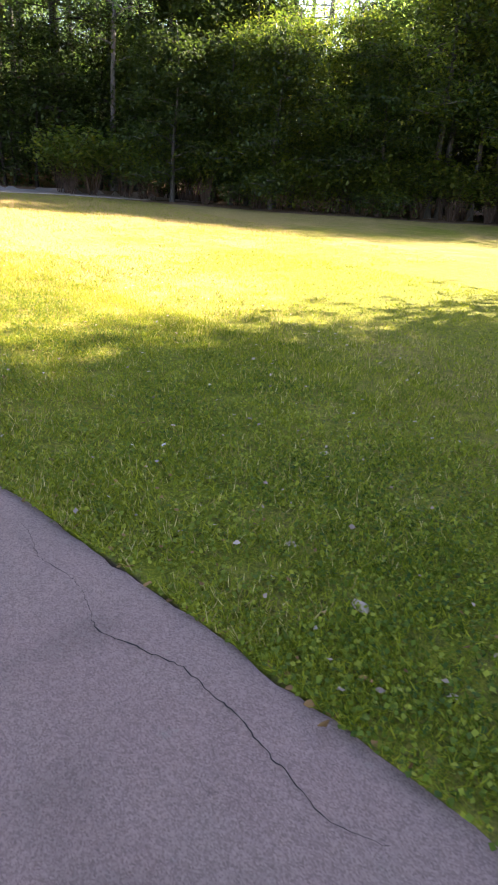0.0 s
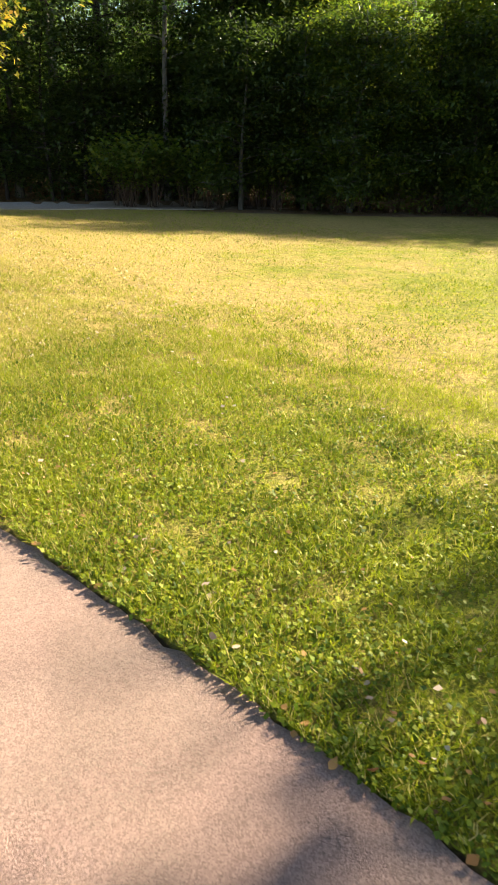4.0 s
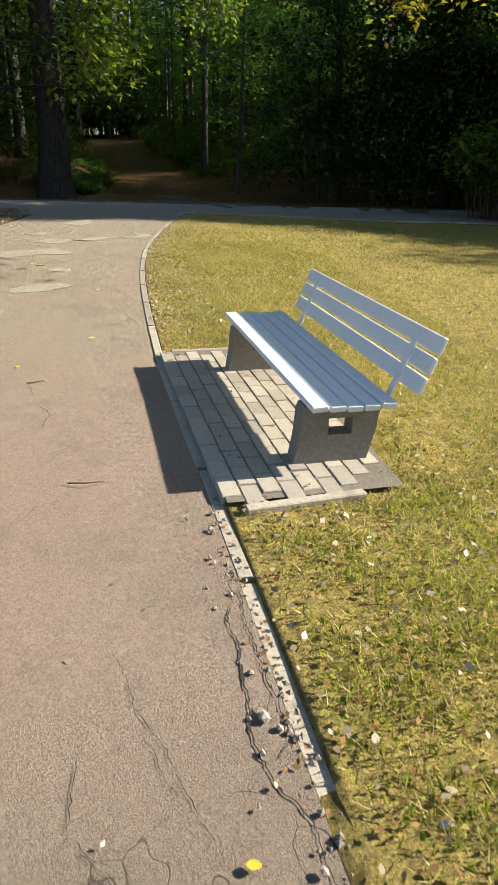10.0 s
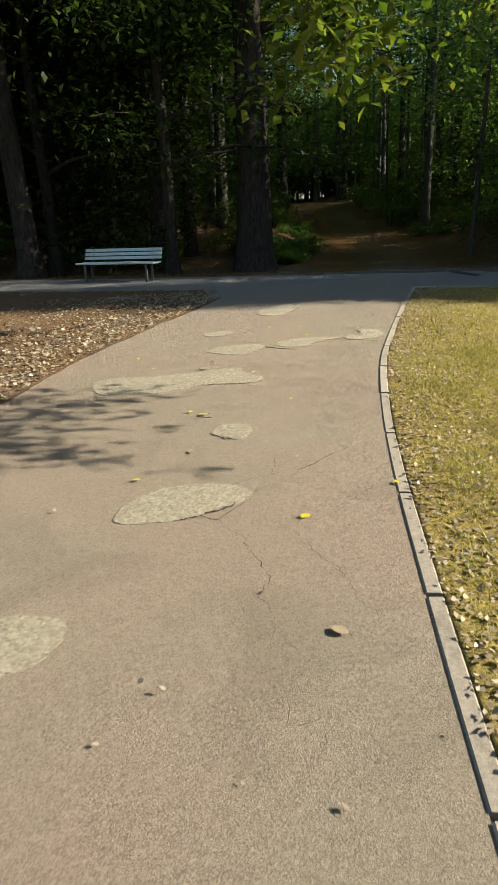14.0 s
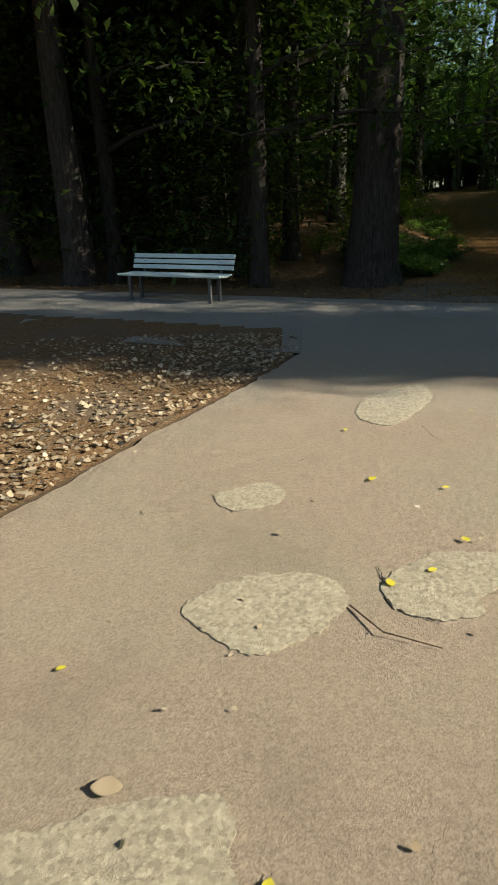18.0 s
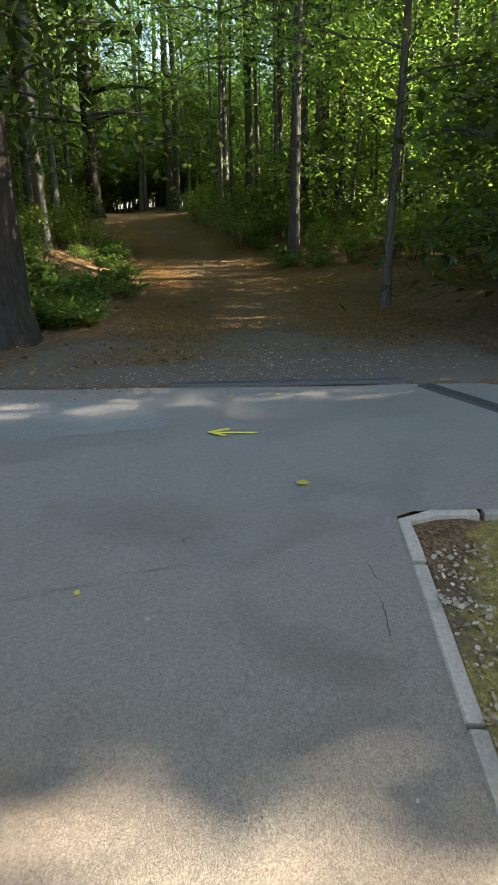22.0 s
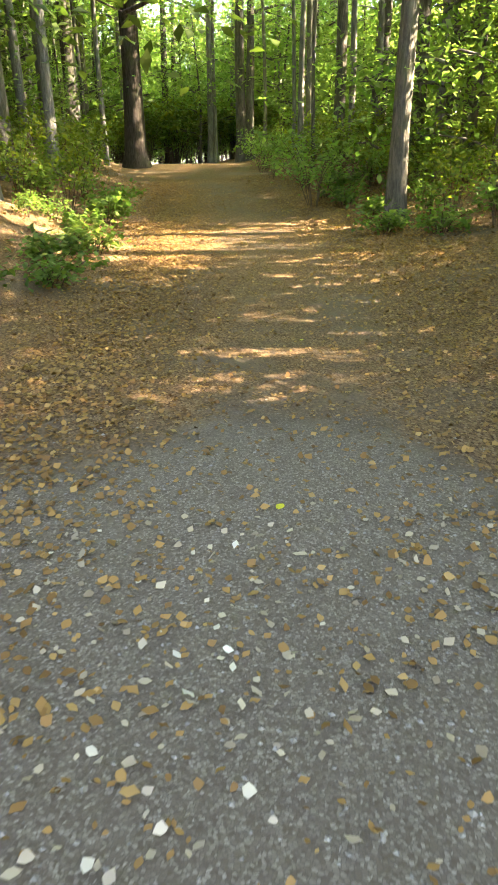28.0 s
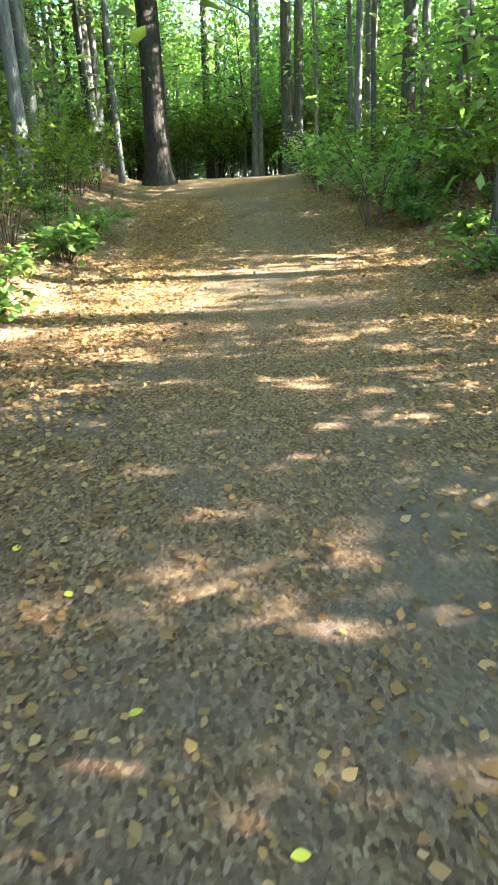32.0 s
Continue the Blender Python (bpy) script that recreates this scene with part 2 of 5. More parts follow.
def stone_material(name, lo, hi, scale=60, rough=0.9):
    n = Nodes(name)
    info = n.add("ShaderNodeObjectInfo").outputs["Random"]
    fine, mid = n.noise(scale, 6, 0.75), n.noise(scale * 0.12, 5)
    base = n.mix(n.ramp(fine, 0.25, 0.8), lo, hi)
    base = n.mix(n.math("MULTIPLY", n.ramp(mid, 0.5, 0.8), 0.6), base, tuple(0.55 * c for c in lo))
    tone = n.math("ADD", 0.82, n.math("MULTIPLY", info, 0.36))
    v = n.add("ShaderNodeHueSaturation")
    n.put(v.inputs["Value"], tone)
    n.put(v.inputs["Color"], base)
    n.bump(fine, 0.5, 0.006)
    return n.done(v.outputs[0], rough, 0.25)


def bark_material(name, lo, hi, moss):
    n = Nodes(name)
    m = n.add("ShaderNodeMapping")
    n.link(n.coord, m.inputs[0])
    m.inputs["Scale"].default_value = (1, 1, 0.18)
    ridge, mid = n.noise(22, 7, 0.7, 0.4, m.outputs[0]), n.noise(1.6, 4)
    base = n.mix(n.ramp(ridge, 0.3, 0.75), lo, hi)
    base = n.mix(n.ramp(mid, 0.52, 0.75), base, moss)
    n.bump(ridge, 0.8, 0.03)
    return n.done(base, 0.95, 0.1)


def leaf_material(name, stops, through=0.45, gloss=0.35):
    n = Nodes(name)
    isle = n.add("ShaderNodeNewGeometry").outputs["Random Per Island"]
    colour = n.colours(isle, stops)
    clump = n.ramp(n.noise(0.7, 3), 0.35, 0.7)
    colour = n.mix(n.math("MULTIPLY", clump, 0.35), colour, stops[-1][1])
    n.done(colour, 0.5, gloss)
    t = n.add("ShaderNodeBsdfTranslucent")
    bright = n.mix(1.0, colour, (1.35, 1.5, 0.85), "MULTIPLY")
    n.link(bright, t.inputs[0])
    s = n.add("ShaderNodeMixShader")
    s.inputs[0].default_value = through
    n.link(n.bsdf.outputs[0], s.inputs[1])
    n.link(t.outputs[0], s.inputs[2])
    n.link(s.outputs[0], n.out.inputs[0])
    return n.mat


def paint_material(name, colour, worn):
    n = Nodes(name)
    fine, mid = n.noise(40, 6, 0.7), n.noise(4, 5, 0.6)
    m = n.add("ShaderNodeMapping")
    n.link(n.coord, m.inputs[0])
    m.inputs["Scale"].default_value = (14, 1, 14)
    streak = n.noise(6, 5, 0.7, 0, m.outputs[0])
    base = n.mix(n.ramp(streak, 0.55, 0.8), colour, worn)
    base = n.mix(n.math("MULTIPLY", n.ramp(mid, 0.55, 0.8), 0.5), base, worn)
    n.bump(n.math("ADD", streak, n.math("MULTIPLY", fine, 0.4)), 0.3, 0.004)
    return n.done(base, 0.55, 0.4)


GROUND = ground_material()
ASPHALT = asphalt_material("asphalt_red", (0.335, 0.225, 0.172), (0.305, 0.256, 0.182))
ASPHALT_CROSS = asphalt_material("asphalt_crossing", (0.29, 0.25, 0.21), (0.33, 0.30, 0.255), 190, 0.3)
ASPHALT_PATCH = asphalt_material("asphalt_patch", (0.29, 0.25, 0.175), (0.36, 0.315, 0.225), 60, 0.2, 0.9)
ASPHALT_GREY = asphalt_material("asphalt_grey", (0.27, 0.27, 0.25), (0.33, 0.34, 0.31), 160, 0.0)
CRACK = stone_material("crack_dirt", (0.02, 0.017, 0.014), (0.05, 0.042, 0.034))
# darker asphalt for the road past the bench, deep shade put into its colour
ASPHALT_SHADED = asphalt_material("asphalt_shaded", (0.11, 0.095, 0.075), (0.15, 0.13, 0.105), 120, 0.0)
KERB = stone_material("kerb_concrete", (0.26, 0.22, 0.165), (0.44, 0.38, 0.29))
PAVER = stone_material("paving_stone", (0.28, 0.24, 0.185), (0.44, 0.385, 0.30), 80)
CONCRETE = stone_material("leg_concrete", (0.17, 0.155, 0.13), (0.27, 0.25, 0.21), 50)
PAINT = paint_material("slat_paint", (0.68, 0.69, 0.68), (0.45, 0.46, 0.45))
PAINT_GREEN = paint_material("slat_paint_pale", (0.50, 0.58, 0.54), (0.3, 0.36, 0.33))
YELLOW = paint_material("marking_yellow", (0.72, 0.62, 0.04), (0.45, 0.4, 0.1))
BARK = bark_material("bark_brown", (0.045, 0.042, 0.033), (0.135, 0.124, 0.1), (0.075, 0.09, 0.05))
BARK_DARK = bark_material("bark_dark", (0.022, 0.018, 0.014), (0.075, 0.062, 0.05), (0.04, 0.048, 0.028))
BARK_PALE = bark_material("bark_beech", (0.09, 0.085, 0.072), (0.21, 0.2, 0.175), (0.11, 0.125, 0.08))
# darker green, also used to put the wood's shade into foliage
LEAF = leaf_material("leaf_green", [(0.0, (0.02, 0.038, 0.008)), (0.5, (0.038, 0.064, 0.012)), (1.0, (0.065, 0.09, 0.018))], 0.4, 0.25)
LEAF_LIGHT = leaf_material("leaf_light", [(0.0, (0.045, 0.085, 0.01)), (0.6, (0.09, 0.13, 0.015)), (1.0, (0.17, 0.18, 0.02))], 0.55)
LEAF_BEECH = leaf_material("leaf_beech", [(0.0, (0.09, 0.16, 0.035)), (0.6, (0.13, 0.205, 0.055)), (1.0, (0.19, 0.24, 0.07))], 0.65)
LEAF_TURN = leaf_material("leaf_turning", [(0.0, (0.07, 0.11, 0.015)), (0.6, (0.17, 0.18, 0.02)), (0.9, (0.30, 0.24, 0.025)), (1.0, (0.36, 0.2, 0.03))])
LEAF_LOW = leaf_material("leaf_undergrowth", [(0.0, (0.05, 0.10, 0.02)), (0.6, (0.09, 0.155, 0.03)), (1.0, (0.16, 0.21, 0.05))], 0.55)
GRASS = leaf_material("grass_blade", [(0.0, (0.035, 0.07, 0.006)), (0.55, (0.155, 0.19, 0.013)), (1.0, (0.33, 0.33, 0.025))], 0.4, 0.06)
GRASS_DRY = leaf_material("grass_straw", [(0.0, (0.13, 0.10, 0.02)), (0.5, (0.31, 0.245, 0.075)), (1.0, (0.58, 0.485, 0.2))], 0.25, 0.06)
DEAD = leaf_material("leaf_dead", [(0.0, (0.10, 0.05, 0.018)), (0.4, (0.2, 0.105, 0.034)), (0.8, (0.27, 0.15, 0.048)), (1.0, (0.34, 0.21, 0.08))], 0.2, 0.1)
DEAD_PALE = leaf_material("leaf_dry_pale", [(0.0, (0.13, 0.085, 0.045)), (0.5, (0.27, 0.2, 0.115)), (0.9, (0.38, 0.3, 0.19)), (1.0, (0.55, 0.49, 0.37))], 0.1)
LEAF_YELLOW = leaf_material("leaf_yellow", [(0.0, (0.42, 0.34, 0.02)), (1.0, (0.62, 0.55, 0.05))], 0.25)
MOSS = leaf_material("moss", [(0.0, (0.2, 0.2, 0.03)), (1.0, (0.42, 0.38, 0.06))], 0.2, 0.05)
STONE = stone_material("grit_stone", (0.14, 0.12, 0.09), (0.33, 0.29, 0.235), 40)
METAL = stone_material("galvanised_steel", (0.06, 0.057, 0.052), (0.13, 0.125, 0.115), 90, 0.5)
TWIG = bark_material("twig", (0.05, 0.035, 0.025), (0.13, 0.09, 0.06), (0.1, 0.08, 0.05))


# ---- plan ----
RIGHT = [(-0.45, -24.0), (-0.45, -18.0), (-0.52, -16.2), (-0.62, -14.2), (-0.72, -12.3), (-0.87, -10.4), (-0.86, -8.9), (-0.72, -7.6),
         (-0.53, -6.4), (-0.16, -4.6), (0.33, -2.2), (1.17, 1.05), (1.97, 3.5), (2.70, 5.2), (3.63, 7.2), (4.74, 9.46)]
LEFT = [(-3.4, -24.0), (-3.5, -18.0), (-3.6, -12.0), (-3.5, -7.0), (-3.25, -4.0), (-3.0, -1.2), (-2.35, 1.2), (-1.6, 2.9), (-0.95, 4.9), (-0.3, 6.4), (0.6, 8.3), (1.1, 9.4)]
CROSS = Vector((0.935, -0.355, 0))           # way of the cross road
FAR_EDGE = Vector((4.45, 12.6, 0))
NEAR_EDGE = Vector((4.78, 9.46, 0))


def spline(pts, n):
    """Points along a smooth line through pts."""
    p = [Vector((*q, 0)) for q in pts]
    p = [2 * p[0] - p[1], *p, 2 * p[-1] - p[-2]]
    out = []
    for i in range(1, len(p) - 2):
        for k in range(n):
            t = k / n
            a, b, c, d = p[i - 1:i + 3]
            out.append(0.5 * (2 * b + (c - a) * t + (2 * a - 5 * b + 4 * c - d) * t * t + (3 * b - a - 3 * c + d) * t ** 3))
    return [*out, p[-2]]


RIGHT_LINE, LEFT_LINE = spline(RIGHT, 10), spline(LEFT, 10)
RX, RY = np.array([p.x for p in RIGHT_LINE]), np.array([p.y for p in RIGHT_LINE])
LX, LY = np.array([p.x for p in LEFT_LINE]), np.array([p.y for p in LEFT_LINE])
TRACK = [(5.2, 12.4), (6.0, 14.3), (6.9, 16.6), (7.5, 19.0), (8.3, 23.0), (9.0, 27.0), (9.4, 32.0), (9.6, 37.0), (9.4, 44.0)]
TX, TY = np.array([p[0] for p in TRACK]), np.array([p[1] for p in TRACK])


def right_x(y):
    return np.interp(y, RY, RX)


def left_x(y):
    return np.interp(y, LY, LX)


def track_x(y):
    return np.interp(y, TY, TX)


def beyond(x, y):
    """Metres past the far edge of the cross road."""
    return (y - FAR_EDGE.y) * 0.935 + (x - FAR_EDGE.x) * 0.355


def height(x, y):
    """The lie of the land."""
    x, y = np.asarray(x, float), np.asarray(y, float)
    v = beyond(x, y)
    z = np.interp(v, [-1, 0, 2.5, 6, 9, 13, 17, 21, 25, 32, 60], [0, -0.01, -0.17, -0.2, 0.0, 0.3, 0.78, 1.28, 1.68, 1.8, 1.8])
    off = np.abs(x - track_x(y))
    bank = np.clip((off - 1.7) / 3.0, 0, 1) * np.clip((v - 3) / 5, 0, 1)
    z = z + np.where(x > track_x(y), 0.4, 0.75) * bank * bank * (3 - 2 * bank)
    wob = np.sin(x * 0.9 + 0.4 * y) * np.sin(y * 0.7 - 0.3 * x)
    z = z + 0.05 * wob * np.clip((v - 1) / 3, 0, 1) * np.clip((off - 1.0) / 2, 0.15, 1)
    lawn = np.clip((x - right_x(y) - 0.3) / 3, 0, 1) * (v < 0)
    return z + lawn * (0.02 * wob - 0.012 * np.clip(x - right_x(y), 0, 16))


def hz(x, y):
    return float(height(x, y))


def smooth(a, lo, hi):
    t = np.clip((a - lo) / (hi - lo), 0, 1)
    return t * t * (3 - 2 * t)


EDGE = [(3.9, 9.0), (6.0, 10.5), (9.0, 8.6), (13.0, 6.0), (16.5, 2.6), (20.0, -1.2), (24.5, -5.0), (29.0, -10.0)]  # where lawn meets wood


def lawn_mask(x, y):
    """1 on the lawn, 0 off it, soft over a metre at the wood's edge."""
    ex, ey = np.array([p[0] for p in EDGE]), np.array([p[1] for p in EDGE])
    top = np.interp(x, ex, ey) - 0.3 * np.sin(x * 1.7)
    far = smooth(top - y, -0.6, 0.9)
    corner = NEAR_EDGE.y - 0.38 * (x - NEAR_EDGE.x)
    return smooth(x - right_x(y), -0.05, 0.06) * far * smooth(corner - y, 0.0, 0.15) * (x < 40)


# ---- mesh helpers ----
def mesh(name, verts, faces, material, smooth_faces=False):
    me = bpy.data.meshes.new(name)
    me.from_pydata([tuple(v) for v in verts], [], faces)
    me.update()
    me.materials.append(material)
    if smooth_faces:
        me.shade_smooth()
    return me


def fast_mesh(name, verts, k, material, smooth_faces=False):
    """A mesh of separate faces of k corners each, from an array of corners."""
    verts = np.asarray(verts, np.float32).reshape(-1, 3)
    me = bpy.data.meshes.new(name)
    nf = len(verts) // k
    me.vertices.add(len(verts))
    me.vertices.foreach_set("co", verts.ravel())
    me.loops.add(len(verts))
    me.loops.foreach_set("vertex_index", np.arange(len(verts), dtype=np.int32))
    me.polygons.add(nf)
    me.polygons.foreach_set("loop_start", np.arange(0, len(verts), k, dtype=np.int32))
    me.update(calc_edges=True)
    me.validate()
    me.materials.append(material)
    return me


def part(name, bm, material, parent, label=""):
    """Links a bmesh, or a finished mesh, as one object under a thing or part."""
    if isinstance(bm, bmesh.types.BMesh):
        me = bpy.data.meshes.new(name)
        bm.to_mesh(me)
        bm.free()
        me.materials.append(material)
    else:
        me = bm
    ob = new(name, me)
    ob.parent = parent
    return tagged(ob, label)


def thing(name, label, category, at=(0, 0, 0), turn=0.0, group="", kind=""):
    ob = new(name)
    ob.matrix_world = pose(*at, 0, 0, turn)
    ob.empty_display_size = 0.1
    return tagged(ob, label, category, group, kind)


def box(sx, sy, sz, at=(0, 0, 0), bevel=0.004, turn=None):
    bm = bmesh.new()
    bmesh.ops.create_cube(bm, size=1.0)
    bmesh.ops.scale(bm, vec=(sx, sy, sz), verts=bm.verts)
    if bevel:
        bmesh.ops.bevel(bm, geom=bm.edges[:], offset=bevel, segments=1, affect="EDGES")
    if turn is not None:
        bmesh.ops.transform(bm, matrix=turn, verts=bm.verts)
    bmesh.ops.translate(bm, vec=at, verts=bm.verts)
    return bm


def tube(lines, sides=7):
    """One mesh of tapered limbs; a line is a list of (point, radius)."""
    verts, faces = [], []
    for line in lines:
        start = len(verts)
        for i, (p, r) in enumerate(line):
            a, b = line[max(i - 1, 0)][0], line[min(i + 1, len(line) - 1)][0]
            way = (Vector(b) - Vector(a)).normalized()
            u = way.cross(Vector((0.3, 1, 0.1))).normalized()
            w = way.cross(u)
            for k in range(sides):
                a_ = 2 * math.pi * k / sides
                rr = r * (1 + 0.10 * math.sin(3 * a_ + i * 1.3 + start))
                verts.append(Vector(p) + (u * math.cos(a_) + w * math.sin(a_)) * rr)
        for i in range(len(line) - 1):
            for k in range(sides):
                o, q = start + i * sides, (k + 1) % sides
                faces.append((o + k, o + q, o + sides + q, o + sides + k))
        faces.append(tuple(start + (len(line) - 1) * sides + k for k in range(sides)))
    return verts, faces


# ---- ground ----
def ground_sheet():
    xs = np.unique(np.r_[np.linspace(-400, -40, 10), np.linspace(-40, -8, 33), np.arange(-8, 16, 0.16), np.linspace(16, 50, 60), np.linspace(50, 400, 10)])
    ys = np.unique(np.r_[np.linspace(-400, -40, 10), np.linspace(-40, -22, 15), np.arange(-22, 30, 0.16), np.linspace(30, 60, 60), np.linspace(60, 420, 10)])
    xs = np.unique(np.r_[xs[np.abs(xs) > 0.13], -0.1, -0.03, 0.0, 0.02, 0.07, 0.082, 0.11])
    X, Y = np.meshgrid(xs, ys)
    X = X + right_x(Y) * smooth(60 - np.abs(X), 0, 40)     # one row of corners runs along the path's edge
    Z = height(X, Y)
    v = beyond(X, Y)
    cross = (v < 0.02) & ((Y - NEAR_EDGE.y) * 0.92 + (X - NEAR_EDGE.x) * 0.39 > -0.12)
    on_path = (X > left_x(Y) - 0.2) & (X < right_x(Y) + np.where(Y > -6.3, 0.072, 0.01)) & (Y < 11.6)
    road = (cross | on_path) & (np.abs(X) < 60)
    Z = np.where(road, Z - 0.022, Z + np.where(lawn_mask(X, Y) > 0.5, np.where(Y < -4.9, 0.002, 0.005), 0.008))
    n, m = X.shape
    idx = np.arange(n * m).reshape(n, m)
    faces = np.stack([idx[:-1, :-1], idx[:-1, 1:], idx[1:, 1:], idx[1:, :-1]], -1).reshape(-1, 4)
    me = bpy.data.meshes.new("ground")
    me.from_pydata(np.stack([X, Y, Z], -1).reshape(-1, 3).tolist(), [], faces.tolist())
    me.materials.append(GROUND)
    me.shade_smooth()
    lawn = lawn_mask(X, Y) * (1 - 0.46 * smooth(0.9 - (X - right_x(Y)), 0, 0.8) * smooth(Y, -2.5, 0.5))
    off = np.abs(X - track_x(Y))
    grit = np.clip(smooth(v, 0.05, 0.2) * smooth(4.8 - v, 0, 2.5) * smooth(3.8 - off, 0, 1.2) + 0.42 * (v > 3) * smooth(1.0 - np.abs(X - track_x(Y) - 0.25), 0, 0.6) * smooth(15 - v, 0, 9), 0, 1)
    left_side = (X < left_x(Y)) & (v < 0)
    litter = np.clip(np.where(left_side, 0.75, 0) + np.where(v > 0, 0.55 + 0.3 * smooth(3.2 - off, 0, 1.2), 0) + np.where((X > right_x(Y)) & (v < 0), 0.95, 0), 0, 1)
    dry = 0.52 * smooth(Y, -14.5, -9.5) + 0.3 * smooth(Y, -7, -3) - 0.5 * smooth(X - right_x(Y), 3.0, 8.0) + 0.1 * smooth(X, 1.2, 3.5) - 0.08
    for key, val in (("lawn", lawn), ("grit", grit), ("litter", litter), ("dry", dry)):
        a = me.attributes.new(key, "FLOAT", "POINT")
        a.data.foreach_set("value", val.astype(np.float32).ravel())
    return tagged(new("ground", me), "lawn, leaf litter and trodden forest soil", "ground", kind="structure")


ground_sheet()


def strip(name, left, right, across, material, lift, wobble=0.0):
    """A ribbon of ground between two lines of equal count."""
    verts, faces, w = [], [], across + 1
    for i, (a, b) in enumerate(zip(left, right)):
        for k in range(w):
            p = a.lerp(b, k / across)
            j = wobble * (noise.noise(Vector((p.x * 3.1, p.y * 3.1, 2.0))) + 0.9 * noise.noise(Vector((p.x * 9, p.y * 9, 5.0))) + 0.5 * noise.noise(Vector((p.x * 23, p.y * 23, 7.0))))
            if k == 0 or k == across and p.y < -6.8:
                p = p + (b - a).normalized() * j
            elif k == across and name == "road":
                p = p + (b - a).normalized() * 0.01
            crown = 0.012 * noise.noise(Vector((p.x * 0.8, p.y * 0.8, 0)))
            verts.append((p.x, p.y, hz(p.x, p.y) + lift + crown))
    for i in range(len(left) - 1):
        for k in range(across):
            o = i * w + k
            faces.append((o, o + 1, o + w + 1, o + w))
    return new(name, mesh(name, verts, faces, material, True))


def resample(line, n):
    d = np.r_[0, np.cumsum([(b - a).length for a, b in zip(line, line[1:])])]
    s = np.linspace(0, d[-1], n)
    return [Vector((np.interp(q, d, [p.x for p in line]), np.interp(q, d, [p.y for p in line]), 0)) for q in s]


road = tagged(strip("road", resample([*LEFT_LINE], 480), resample(RIGHT_LINE, 480), 10, ASPHALT, 0.0, 0.028),
              "reddish worn asphalt footpath, cracked and patched", "footpath", kind="structure")
WEST = Vector((1.1, 9.4, 0))
near = [NEAR_EDGE.lerp(WEST, -s / 3.3) - Vector((0, 0.06, 0)) if s < 0 else NEAR_EDGE + CROSS * s for s in np.linspace(-3.3, 15, 110)]
far = [FAR_EDGE + CROSS * s for s in np.linspace(-3.3, 15, 110)]
cross_road = tagged(strip("cross_road", near, far, 8, ASPHALT, 0.003, 0.03), "grey-red asphalt road crossing in the shade", "road", kind="structure")
near_w = [WEST - Vector((0.93, -0.37, 0)) * s for s in np.linspace(0, 34, 90)]
far_w = [FAR_EDGE + CROSS * (-3.3 - s) for s in np.linspace(0, 34, 90)]
tagged(strip("cross_road", near_w, far_w, 8, ASPHALT_SHADED, 0.005, 0.04), "asphalt road leading past the bench, its deep shade put into the colour", "road", kind="structure")


# ---- trees ----
def leaf_cloud(centres, per, spread, size, droop=0.3, seed=1, narrow=0.55):
    """Corners of folded leaves (two triangles each, one island) scattered round the twig ends."""
    r = np.random.default_rng(seed)
    c = np.repeat(np.asarray(centres, float), per, 0)
    n = len(c)
    p = c + r.normal(0, 1, (n, 3)) * np.array([spread, spread, spread * 0.6])
    a = r.uniform(0, 2 * np.pi, n)
    tilt = r.normal(-droop, 0.45, n)
    s = size * r.uniform(0.6, 1.3, n)
    ahead = np.stack([np.cos(a) * np.cos(tilt), np.sin(a) * np.cos(tilt), np.sin(tilt)], -1)
    side = np.stack([-np.sin(a), np.cos(a), r.normal(0, 0.45, n)], -1)
    side /= np.linalg.norm(side, axis=1)[:, None]
    s3 = s[:, None]
    up = np.cross(ahead, side) * 0.12 * s3
    q = np.stack([p, p + ahead * s3 * 0.5 + side * s3 * narrow * 0.5 + up, p + ahead * s3, p + ahead * s3 * 0.5 - side * s3 * narrow * 0.5 + up], 1)
    return q.reshape(-1, 3)


